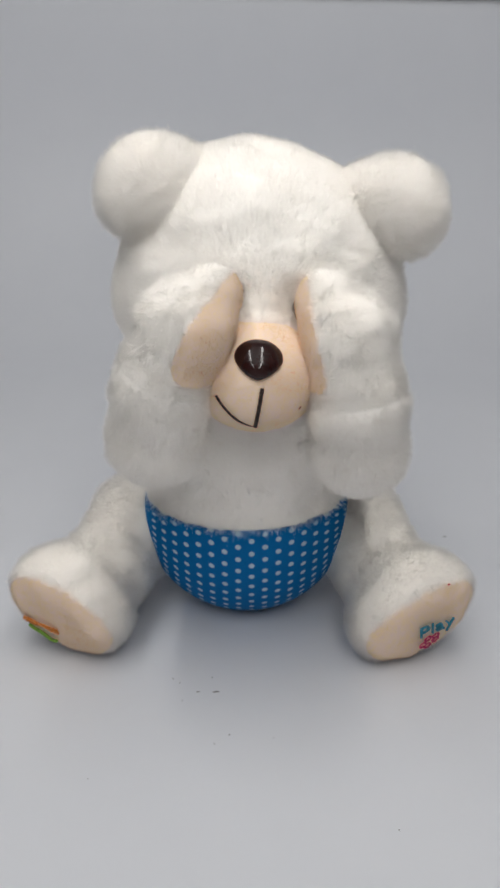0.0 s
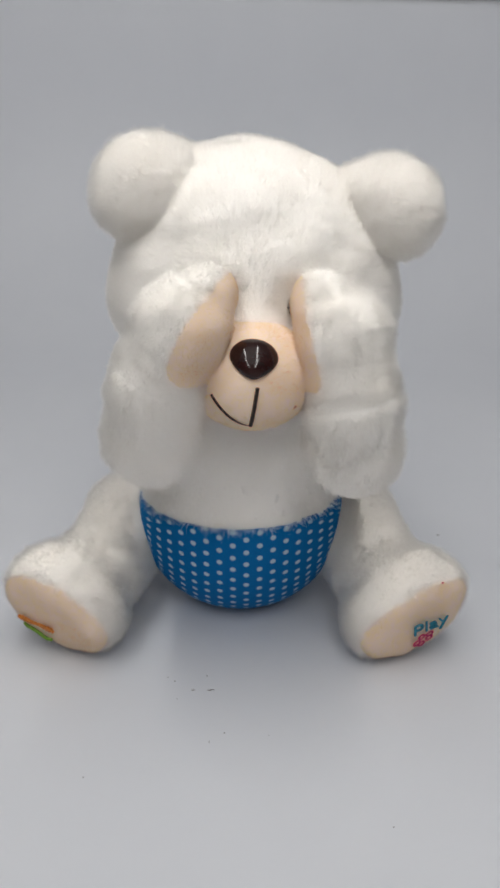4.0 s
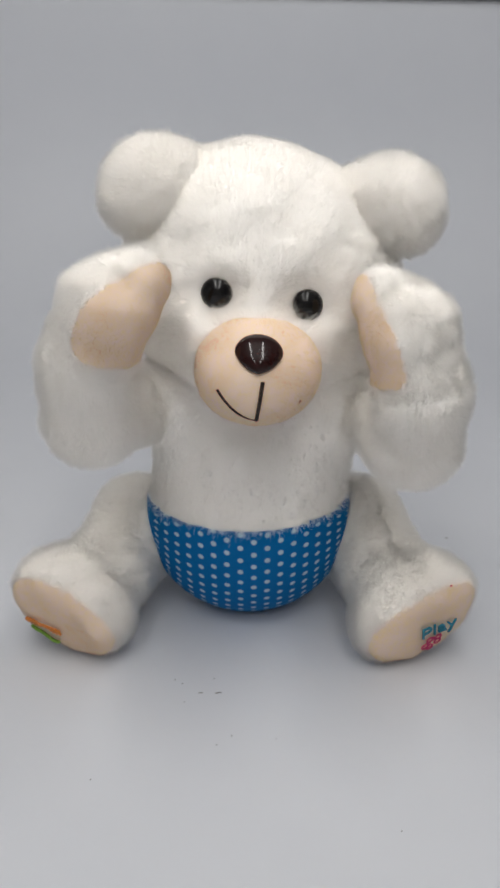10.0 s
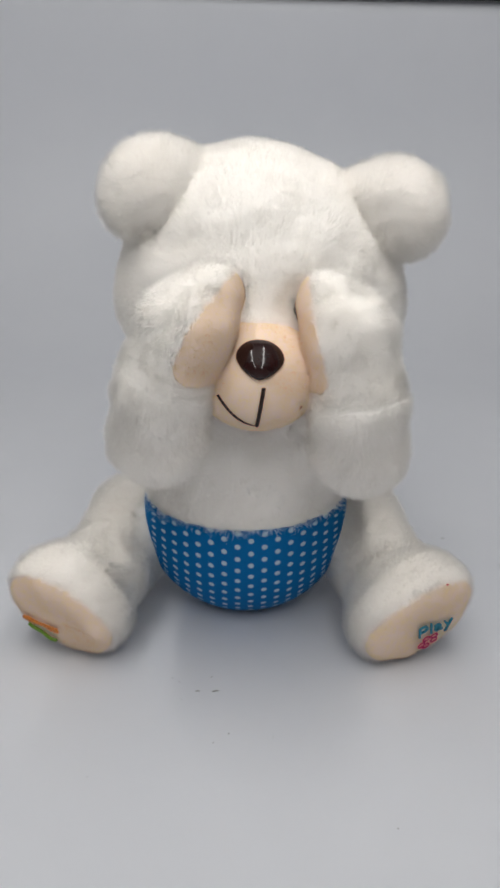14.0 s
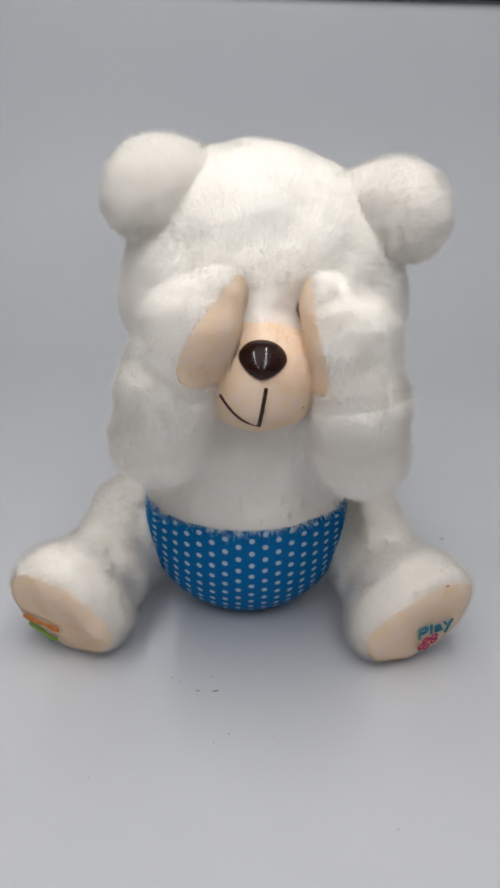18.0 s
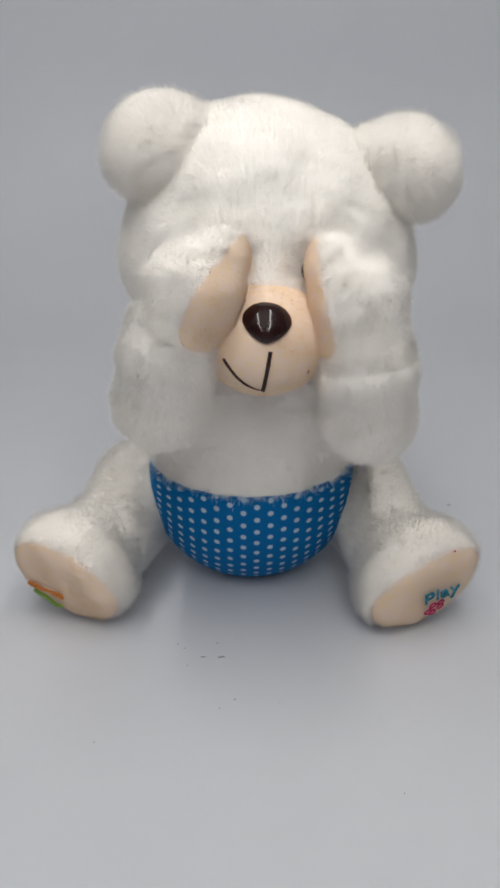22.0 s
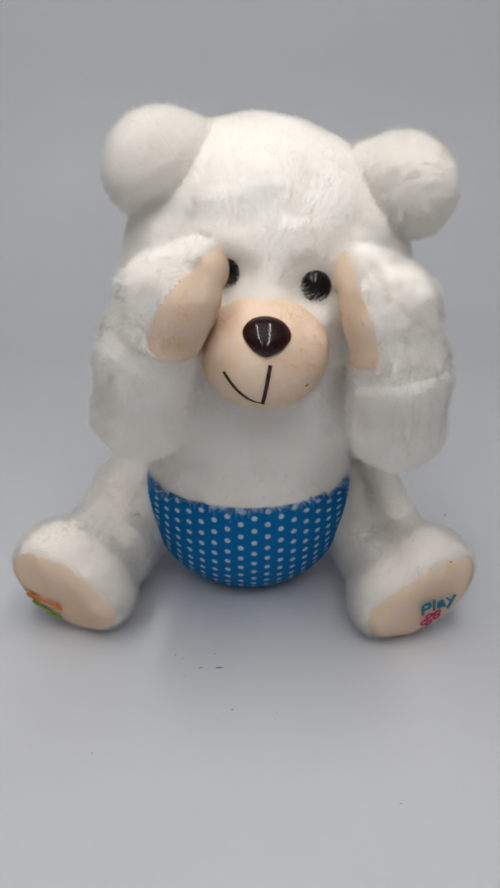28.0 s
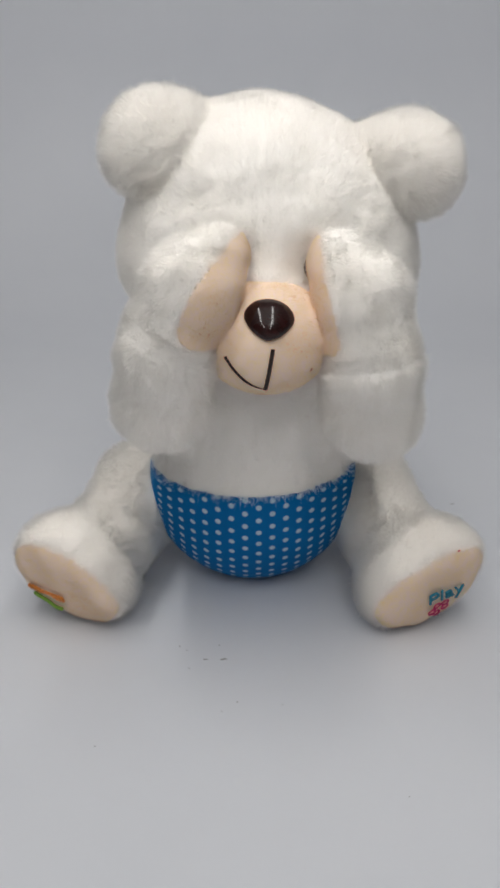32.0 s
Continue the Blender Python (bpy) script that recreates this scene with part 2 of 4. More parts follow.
def furry(name, f, lo, hi, step, material, parent, origin, comb, hairs, length, width=0.0003, lift=0.95, bare=None, label="", clump=0.12, tuft=0.09, nest=0.0024, cling=0.10, vary=(0.6, 1.15), stray=0.25, uneven=0.10, guard=0.25):
    """A body with the surface f = 0 under a dense pile of short hairs that lie down, with longer hairs (guard: their share) standing out of it.
    comb(p): the way the hairs lean; bare(p) < 0: no hairs there."""
    verts, quads = skin(f, lo, hi, step)
    verts = settle(f, verts)
    normal = slope(f, verts)
    tri = np.concatenate([quads[:, [0, 1, 2]], quads[:, [0, 2, 3]]])
    a, b, c = (verts[tri[:, i]] for i in range(3))
    area = np.linalg.norm(np.cross(b - a, c - a), axis=1)
    facing = np.cross(b - a, c - a)[:, 1] / np.maximum(area, 1e-12)
    area = area * np.where(facing < 0.35, 1.0, 0.3)      # the pile is worn thinner at the back
    pick = RNG.choice(len(tri), hairs, p=area / area.sum())
    s, u = np.sqrt(RNG.random(hairs)), RNG.random(hairs)
    root = a[pick] * (1 - s)[:, None] + b[pick] * (s * (1 - u))[:, None] + c[pick] * (s * u)[:, None]
    if bare is not None:
        root = root[bare(root) > 0]
    k = len(root)
    n = slope(f, root)
    g = comb(root)
    # tufts: hairs that grow near one another lean the same way
    w = np.stack([sum(np.sin(root @ RNG.normal(0, q, 3) + RNG.random() * 6) for q in (120, 220, 380, 640, 1000)) for _ in range(3)], 1) / 2
    g = unit(g - (g * n).sum(1, keepdims=True) * n)
    g = g + clump * w + RNG.normal(0, 0.55, (k, 3))
    g = unit(g - (g * n).sum(1, keepdims=True) * n)
    tall = RNG.random(k) < guard
    rise = np.clip(np.where(tall, lift, 0.45) + RNG.normal(0, 0.2, k) + 0.08 * w[:, 0], 0.12, 1.5)[:, None]
    way = g * np.cos(rise) + n * np.sin(rise)
    side = unit(np.cross(n, way) + RNG.normal(0, 0.35, (k, 3)))
    size = (length(root) if callable(length) else length) * (vary[0] + (vary[1] - vary[0]) * RNG.random(k))
    size = size * np.where(RNG.random(k) < 0.02, 1.3, 1.0) * np.clip(1 + uneven * w[:, 1], 0.5, 1.6)
    size = size * np.where(tall, 1.0, 0.62)
    half = width * RNG.uniform(0.7, 1.2, (k, 1)) / 2
    root = root - n * 0.0003
    tip = root + way * size[:, None]
    # neighbouring hairs cling together at their tips
    cell = np.floor((root + 0.0014 * w) / nest).astype(np.int64) @ np.array([1, 100003, 10000600009])
    _, which, amount = np.unique(cell, return_inverse=True, return_counts=True)
    heart = np.stack([np.bincount(which, tip[:, i]) / amount for i in range(3)], 1)[which]
    tip = tip + cling * RNG.random((k, 1)) * 2 * (heart - tip)
    blade = np.stack([root + side * half, tip, root - side * half], 1)
    first = len(verts) + 3 * np.arange(k)[:, None]
    lean = unit(n + tuft * w + RNG.normal(0, stray, (k, 3)))
    me = mesh_of(name, np.concatenate([verts, blade.reshape(-1, 3)]) - origin,
                 [(quads, 4), (first + [[0, 1, 2]], 3)],
                 np.concatenate([normal, np.repeat(lean, 3, 0)]))
    ob = link_part(name, me, material, parent, label)
    me.materials.append(FIBRES[material])
    me.polygons.foreach_set("material_index", np.repeat([0, 1], [len(quads), k]).astype(np.int32))
    return ob


# ---- the room: plain walls, and a grey sheet that curves up behind the toy ----
slab("floor", (-2.2, -2.6, -0.06), (2.2, 2.4, -0.006), PALE)
slab("ceiling", (-2.2, -2.6, 1.9), (2.2, 2.4, 1.96), CEILING)
slab("wall_west", (-2.26, -2.6, -0.06), (-2.2, 2.4, 1.96), PALE)
slab("wall_east", (2.2, -2.6, -0.06), (2.26, 2.4, 1.96), PALE)
slab("wall_south", (-2.26, -2.66, -0.06), (2.26, -2.6, 1.96), PALE)
slab("wall_north", (-2.26, 2.4, -0.06), (2.26, 2.46, 1.96), PALE)


def sheet_profile():
    """The sheet from front to top, in y and z."""
    pts = [(-1.0, 0.0), (-0.5, 0.0), (0.0, 0.0), (0.3, 0.0), (0.45, 0.0)]
    for i in range(15):
        a = i / 14 * radians(84)
        pts.append((0.50 + 0.33 * math.sin(a), 0.33 * (1 - math.cos(a))))
    y, z = pts[-1]
    for i in range(1, 7):
        pts.append((y + 0.012 * i / 6 + 0.004 * (i / 6) ** 2, z + (0.4215 - z) * i / 6))
    return pts


def backdrop_sheet():
    bm = bmesh.new()
    xs = [-1.0 + 2.0 * i / 40 for i in range(41)]
    rows = []
    prof = sheet_profile()
    for j, (y, z) in enumerate(prof):
        row = []
        for x in xs:
            dip = -0.018 * (x + 0.1) * (z / 0.405) ** 2
            wave = 0.004 * math.sin(3.1 * x + 1) * min(z / 0.2, 1)
            row.append(bm.verts.new((x, y + wave, z + dip)))
        rows.append(row)
    for a, b in zip(rows, rows[1:]):
        for i in range(40):
            bm.faces.new((a[i], a[i + 1], b[i + 1], b[i]))
    bmesh.ops.recalc_face_normals(bm, faces=bm.faces)
    if bm.faces[0].normal.z < 0:
        bmesh.ops.reverse_faces(bm, faces=bm.faces)
    for fa in bm.faces:
        fa.smooth = True
    ob = part("backdrop", bm, SHEET)
    m = ob.modifiers.new("thickness", "SOLIDIFY")
    m.thickness, m.offset = 0.003, -1
    return tagged(ob, "smooth pale grey sheet curving up behind the toy", kind="structure")


sheet = backdrop_sheet()


def top_rail():
    """A black edging along the sheet's upper edge."""
    y, z = sheet_profile()[-1]
    bm = bmesh.new()
    bmesh.ops.create_cube(bm, size=1)
    for v in bm.verts:
        x = v.co.x * 2.0
        v.co = (x, y + v.co.y * 0.012, z + 0.0085 - 0.018 * (x + 0.1) + v.co.z * 0.017)
    bmesh.ops.bevel(bm, geom=bm.edges[:], offset=0.0015, segments=2, affect="EDGES")
    return tagged(part("trim", bm, BLACK), "black edging along the top of the grey sheet", kind="structure")


top_rail()

# ---- the plush bear ----
bear = tagged(new("teddy_bear"), "seated white plush teddy bear wearing blue dotted shorts, covering its eyes", "teddy bear")
NECK = (0.0, 0.005, 0.17)
ROLL = radians(4.5)      # the head leans to one side
CR, SR = math.cos(ROLL), math.sin(ROLL)


def tilt_head(x, y, z):
    """A place on the upright head, in the leaning head."""
    cx, cz = 0.0065, 0.232
    return vec(cx + CR * (x) + SR * (z), y, cz - SR * (x) + CR * (z))


HEAD_AXES = [(CR, 0, -SR), (0, 1, 0), (SR, 0, CR)]
HC = tilt_head(0, -0.002, 0)


def head_form(p):
    skull = ellipsoid(p, HC, (0.0795, 0.076, 0.064), HEAD_AXES)
    crown = ellipsoid(p, tilt_head(-0.0115, 0.0, 0.029), (0.0545, 0.055, 0.035), HEAD_AXES)
    cheeks = ellipsoid(p, tilt_head(0, -0.012, -0.022), (0.0805, 0.066, 0.05), HEAD_AXES)
    snout = ellipsoid(p, tilt_head(-0.001, -0.066, -0.034), (0.036, 0.03, 0.028), HEAD_AXES)
    peak = ellipsoid(p, tilt_head(-0.008, -0.006, 0.0585), (0.017, 0.022, 0.0075), HEAD_AXES)
    d = blend(0.008, blend(0.02, skull, crown, cheeks, snout), peak) - lumps(p * 1.1, 0.0006, 4) - lumps(p * 2.6, 0.0002, 6)
    for side in (-1, 1):
        socket = ellipsoid(p, tilt_head(side * 0.0235, -0.0875, -0.003), (0.014, 0.013, 0.013), HEAD_AXES)
        d = -blend(0.012, -d, socket)
    return d


MUZZLE_C = tilt_head(-0.0012, -0.087, -0.0365)


def muzzle_form(p):
    main = ellipsoid(p, MUZZLE_C + vec(0.0015, 0, 0), (0.0330, 0.030, 0.0262), HEAD_AXES)
    jaw = ellipsoid(p, MUZZLE_C + vec(-0.0008, -0.004, -0.009), (0.026, 0.024, 0.019), HEAD_AXES)
    return blend(0.012, main, jaw)


def from_muzzle(p):
    return unit(p - tilt_head(0, -0.10, -0.03) + vec(0, 0, -0.01))


def head_pile(p):
    """Short pile, longer beside the snout under the eyes."""
    q = (p - HC) @ np.array(HEAD_AXES).T
    near = np.exp(-(((np.abs(q[:, 0]) - 0.017) / 0.011) ** 2 + ((q[:, 2] + 0.014) / 0.009) ** 2)) * (q[:, 1] < 0)
    return 0.0044 + 0.0042 * near


head = furry("head", head_form, HC - 0.1, HC + 0.1, 0.0035, WHITE, bear, vec(*NECK), from_muzzle, 470000,
             head_pile, lift=0.8, tuft=0.10, clump=0.08, bare=lambda p: muzzle_form(p) + 0.001)
head.location = NECK

EARS = {-1: (tilt_head(-0.0655, -0.020, 0.0425), 0.0260), 1: (tilt_head(0.0725, -0.016, 0.0420), 0.0252)}


def add_ear(side):
    c, r = EARS[side]
    out = unit(c - HC)
    face = unit(vec(0, -0.62, 0.78))      # the ears lean back
    out = unit(out - (out @ face) * face)
    axes = [np.cross(out, face), face, out]

    def form(p):
        puff = ellipsoid(p, c, (r * 1.22, r * 0.82, r * 1.0), axes)
        root = ellipsoid(p, c - out * 0.018, (r * 1.0, r * 0.68, r * 0.8), axes)
        return blend(0.010, puff, root) - lumps(p * 4, 0.0003, 15)

    furry("ear", form, c - 0.05, c + 0.05, 0.0035, WHITE, head, vec(*NECK), lambda p: unit(p - c + out * 0.02), 185000,
          0.0060, lift=0.9, bare=lambda p: head_form(p) + 0.002, clump=0.3, tuft=0.1, nest=0.0032, cling=0.2, vary=(0.5, 1.3), uneven=0.18, stray=0.18, guard=0.3)


for side in (-1, 1):
    add_ear(side)
muzzle = furry("muzzle", muzzle_form, MUZZLE_C - 0.045, MUZZLE_C + 0.045, 0.0025, BEIGE, head, vec(*NECK), from_muzzle, 90000,
               0.0015, width=0.00024, lift=0.9, cling=0, tuft=0.13, clump=0.3, stray=0.25, label="beige velour muzzle")


def onto(f, p, n=6):
    p = np.atleast_2d(p).astype(float)
    for _ in range(n):
        p = p - slope(f, p) * f(p)[:, None]
    return p


def front_of(f, x, z, y0=-0.2):
    """The first place of f = 0 met from the front at x, z."""
    y = y0
    for _ in range(200):
        d = float(f(vec(x, y, z)[None])[0])
        if d < 1e-5:
            break
        y += d * 0.8
    return vec(x, y, z)


def add_nose():
    top = tilt_head(-0.0006, 0, -0.0228)
    c = front_of(muzzle_form, top[0], top[2]) + vec(0, 0.0015, 0)

    def form(p):
        """A rounded triangle, point down, that lies on the muzzle as a low dome."""
        q = (p - c) @ np.array(HEAD_AXES).T
        x, z = np.abs(q[:, 0]) / 0.0122, q[:, 2] - 0.0004
        above, below = np.hypot(x, z / 0.0078), (x ** 1.5 + (np.abs(z) / 0.0090) ** 1.5) ** (1 / 1.5)
        flat = (np.where(z > 0, above, below) - 1) * 0.0085
        return np.hypot(np.maximum(flat + 0.0065, 0), muzzle_form(p) * 1.9) - 0.0065

    solid("nose", form, c - 0.018, c + 0.018, 0.0011, NOSE, head, vec(*NECK), "glossy dark brown plastic nose")
    return c


NOSE_C = add_nose()


def add_eye(side):
    q = tilt_head(side * 0.0232 - 0.0002, 0, -0.0032 if side < 0 else -0.0062)
    c = front_of(head_form, q[0], q[2]) + vec(0, 0.0026, 0)

    def form(p):
        return ellipsoid(p, c, (0.0096, 0.0088, 0.0098))

    solid("eye", form, c - 0.012, c + 0.012, 0.0009, PUPIL, head, vec(*NECK), "glossy black plastic eye")


for side in (-1, 1):
    add_eye(side)


def stitch(name, pts, radius, material, parent, origin, label=""):
    """A row of thread along places on a surface: a tube of short overlapping stitches."""
    bm = bmesh.new()
    rings = []
    for i, p in enumerate(pts):
        way = unit(pts[min(i + 1, len(pts) - 1)] - pts[max(i - 1, 0)])
        u = unit(np.cross(way, vec(0.3, 0.9, 0.31)))
        w = np.cross(way, u)
        r = radius[i] * (1 + 0.22 * (i % 2))
        rings.append([bm.verts.new(p - origin + r * (math.cos(a) * u + math.sin(a) * w)) for a in [k * math.pi / 3 for k in range(6)]])
    for a, b in zip(rings, rings[1:]):
        for k in range(6):
            bm.faces.new((a[k], a[(k + 1) % 6], b[(k + 1) % 6], b[k]))
    for ring in (rings[0], rings[-1]):
        bm.faces.new(ring)
    bmesh.ops.recalc_face_normals(bm, faces=bm.faces)
    for fa in bm.faces:
        fa.smooth = True
    return part(name, bm, material, parent, label)


def mouth():
    line = []
    for i in range(30):
        s = i / 29
        q = tilt_head(0.0022 - 0.0016 * s, 0, -0.0348 - 0.0222 * s)
        line.append(front_of(muzzle_form, q[0], q[2]))
    stitch("mouth_seam", line, [0.0010] * 30, BROWN_THREAD, head, vec(*NECK), "dark brown stitched seam under the nose")
    smile = []
    for i in range(30):
        s = i / 29
        q = tilt_head(0.0004 - 0.0205 * s, 0, -0.0572 + 0.0150 * s ** 1.8)
        smile.append(front_of(muzzle_form, q[0], q[2]))
    stitch("mouth_line", smile, [0.00035 + 0.0004 * min(1, i / 14) for i in range(30)], BROWN_THREAD, head, vec(*NECK), "dark brown stitched smile")
    end = []
    for i in range(8):
        q = tilt_head(0.0215 + 0.0010 * i / 7, 0, -0.0478 + 0.0018 * i / 7)
        end.append(front_of(muzzle_form, q[0], q[2]) + vec(0, -0.0005, 0))
    stitch("mouth_end", end, [0.00010 + 0.00003 * i for i in range(8)], BROWN_THREAD, head, vec(*NECK), "faint end of the stitched smile")


mouth()

BELLY = vec(-0.0025, 0.012, 0.064)
WAIST = 0.080


def belly_form(p):
    return ellipsoid(p, BELLY, (0.0665, 0.0585, 0.0655))


def torso_form(p):
    chest = ellipsoid(p, vec(0.001, 0.008, 0.12), (0.0630, 0.052, 0.055))
    neck = cone(p, vec(0.002, 0.004, 0.14), vec(0.004, 0.002, 0.19), 0.05, 0.05)
    shoulders = [ellipsoid(p, vec(x, -0.014, 0.158), (0.027, 0.028, 0.027)) for x in (-0.046, 0.052)]
    return np.maximum(blend(0.02, belly_form(p), chest, neck, *shoulders) - np.where(p[:, 2] > 0.07, lumps(p * 4, 0.0005, 14), 0), 0.062 - p[:, 2])


def waist_at(p):
    return WAIST + 0.10 * np.abs(p[:, 0] - BELLY[0]) ** 1.3 + 0.02 * p[:, 0]


furry("torso", torso_form, vec(-0.09, -0.08, 0.05), vec(0.09, 0.09, 0.25), 0.0035, WHITE, bear, vec(0, 0, 0),
      lambda p: np.tile(vec(0, -0.15, -1), (len(p), 1)), 200000,
      lambda p: 0.0044 + 0.0036 * np.exp(-((p[:, 2] - waist_at(p)) / 0.006) ** 2), lift=0.7, tuft=0.19, clump=0.25, guard=0.4, bare=lambda p: p[:, 2] - waist_at(p))


def shorts():
    def form(p):
        cloth = ellipsoid(p, BELLY, (0.0685, 0.0605, 0.0675))
        return np.maximum(np.maximum(cloth, p[:, 2] - waist_at(p)), 0.0008 - p[:, 2])

    verts, quads = skin(form, vec(-0.075, -0.06, -0.004), vec(0.075, 0.085, 0.095), 0.002)
    me = mesh_of("shorts", verts, [(quads, 4)], slope(form, verts))
    q = verts - BELLY
    u = q[:, 0] * (1 + 0.10 * (q[:, 0] / 0.0685) ** 2)
    v = 0.064 * np.arctan2(q[:, 2], -q[:, 1])
    v = v - 3.4 * u ** 2 + 0.04 * u      # the rows of dots sag towards the middle
    uv = np.stack([(u + 0.0048) / 0.0166, (v - 0.0150) / 0.0090], 1)
    layer = me.uv_layers.new(name="cloth")
    layer.data.foreach_set("uv", uv[quads.reshape(-1)].astype(np.float32).ravel())
    return link_part("shorts", me, COTTON, bear, "blue cotton shorts with white dots")


shorts()

# legs: hip, ankle, middle of the foot, and the way its sole faces
LEGS = {
    -1: dict(hip=vec(-0.076, 0.022, 0.049), ankle=vec(-0.093, -0.020, 0.038), foot=vec(-0.1135, -0.052, 0.0370), sole=unit(vec(-0.40, -0.88, -0.26)), along=vec(0.86, -0.2, -0.48), long=0.0388, inward=0.0042),
    1: dict(hip=vec(0.0695, 0.021, 0.050), ankle=vec(0.085, -0.020, 0.038), foot=vec(0.1015, -0.058, 0.0365), sole=unit(vec(0.40, -0.88, -0.26)), along=vec(0.86, 0.2, 0.48), long=0.0402, inward=-0.0038),
}


def leg_tools(side):
    g = LEGS[side]
    n = g["sole"]
    a = unit(g["along"] - (g["along"] @ n) * n)
    axes = [a, np.cross(n, a), n]

    centre = g["foot"] + g["inward"] * a

    def form(p, rough=0.00018):
        thigh = cone(p, g["hip"], g["ankle"], 0.0340, 0.0255)
        shin = cone(p, g["ankle"], g["foot"] - n * 0.004, 0.0255, 0.027)
        block = ellipsoid(p, centre, (g["long"], 0.0305, 0.034), axes)
        d = blend(0.010, blend(0.012, thigh, shin), block)
        d = -blend(0.012, -d, -((p - g["foot"]) @ n - 0.0165))
        return -blend(0.006, -d + lumps(p, 0.0005, 5) + lumps(p * 4, rough, 13), p[:, 2] - 0.0025)

    def pad(p):
        q = (p - centre) @ np.array(axes).T
        disc = (np.linalg.norm(q[:, :2] / vec(g["long"] - 0.0030, 0.0262), axis=1) - 1) * 0.03
        return np.maximum(disc, 0.006 - q[:, 2])

    return form, pad, g, axes


def add_leg(side):
    form, pad, g, axes = leg_tools(side)
    way = unit(g["foot"] - g["hip"])
    lo, hi = np.minimum(g["hip"], g["foot"]) - 0.06, np.maximum(g["hip"], g["foot"]) + 0.06
    leg = furry("leg", form, lo, hi, 0.0035, WHITE, bear, vec(0, 0, 0), lambda p: np.tile(way + vec(0, 0, -0.5), (len(p), 1)), 235000, 0.0058, lift=0.9, clump=0.25, tuft=0.18, nest=0.0030, cling=0.18, uneven=0.15, guard=0.3,
                bare=lambda p: np.minimum(pad(p), p[:, 2] - 0.003))
    furry("foot_pad", lambda p: np.maximum(form(p, 0) - 0.0009 - lumps(p * 1.6, 0.00035, 8), pad(p)), lo, hi, 0.0025, BEIGE, leg, vec(0, 0, 0),
          lambda p: np.tile(vec(0, -0.2, -1), (len(p), 1)), 38000, 0.0014, width=0.00026, lift=0.8, cling=0, tuft=0.16, clump=0.3, stray=0.25, label="beige velour foot pad")
    return leg


leg_right, leg_left = add_leg(-1), add_leg(1)

# arms: shoulder, elbow, wrist, paw and tip of the paw, with the face covered
SHOULDER_RIGHT, SHOULDER_LEFT = (-0.0549, 0.0071, 0.1448), (0.0597, 0.0069, 0.1449)
TURN_RIGHT, TURN_LEFT = (-6.0, 4.4, -25.6), (-2.0, -1.6, 18.6)      # from covering the face to wide open
ARMS = {
    -1: dict(joint=vec(*SHOULDER_RIGHT), elbow=vec(-0.0497, -0.0842, 0.1575), wrist=vec(-0.0462, -0.0988, 0.1875), paw=vec(-0.0315, -0.1035, 0.2237), tip=vec(-0.0195, -0.0965, 0.2393), inner=(0.846, -0.31, -0.432), seam=vec(-0.0255, -0.1128, 0.2283), cuff=0.0185),
    1: dict(joint=vec(*SHOULDER_LEFT), elbow=vec(0.0586, -0.0847, 0.1517), wrist=vec(0.0551, -0.0981, 0.1823), paw=vec(0.0492, -0.0956, 0.2157), tip=vec(0.0378, -0.0856, 0.2321), inner=(-0.943, 0.151, -0.294), seam=vec(0.0335, -0.1182, 0.2172), cuff=0.0105),
}


def arm_tools(side):
    g = ARMS[side]
    axis = unit(g["paw"] - g["wrist"])
    sleeve = g["wrist"] + axis * (g["cuff"] - 0.010)

    def form(p, rough=0.00012):
        upper = cone(p, g["joint"], g["elbow"], 0.0205, 0.0222)
        fore = cone(p, g["elbow"], sleeve, 0.0230, 0.0212)
        palm = cone(p, g["wrist"], g["paw"], 0.0226, 0.0222)
        end = cone(p, g["paw"], g["tip"], 0.0222, 0.0152)
        return blend(0.012, blend(0.012, upper, fore), blend(0.010, palm, end)) - lumps(p * 1.2, 0.0005, 9) - lumps(p * 4, rough, 12)

    inner = unit(vec(*g["inner"]))

    def pad(p):
        """Inside the palm's piece of velour: beyond the seam, above the cuff."""
        return -blend(0.012, (p - g["seam"]) @ inner - 0.0008, (p - g["wrist"]) @ axis - g["cuff"])

    return form, pad, g


def add_arm(side):
    form, pad, g = arm_tools(side)
    lo = np.minimum.reduce([g[k] for k in ("joint", "elbow", "paw", "tip")]) - 0.045
    hi = np.maximum.reduce([g[k] for k in ("joint", "elbow", "paw", "tip")]) + 0.045
    o = g["joint"]
    axis = unit(g["paw"] - g["wrist"])

    def comb(p):
        """Down the forearm and back, but up over the cuff's edge."""
        h = (p - g["wrist"]) @ axis - g["cuff"]
        edge = np.exp(-((h + 0.004) / 0.005) ** 2)[:, None]
        return np.where(p[:, 1:2] < -0.075, vec(0, 0.1, -1), vec(0, -1, -0.4)) * (1 - edge) + axis * 1.2 * edge

    arm = furry("arm", form, lo, hi, 0.0033, WHITE, bear, o, comb, 255000, 0.0050, lift=0.85, bare=pad, clump=0.25, tuft=0.19, uneven=0.18)
    arm.location = o
    furry("paw_pad", lambda p: np.maximum(form(p, 0) - 0.0006, pad(p)), lo, hi, 0.0018, BEIGE, arm, o,
          lambda p: np.tile(vec(0, -0.2, -1), (len(p), 1)), 34000, 0.0014, width=0.00026, lift=0.8, cling=0, tuft=0.16, clump=0.3, stray=0.25, label="beige velour paw pad")
    return arm


arm_right, arm_left = add_arm(-1), add_arm(1)


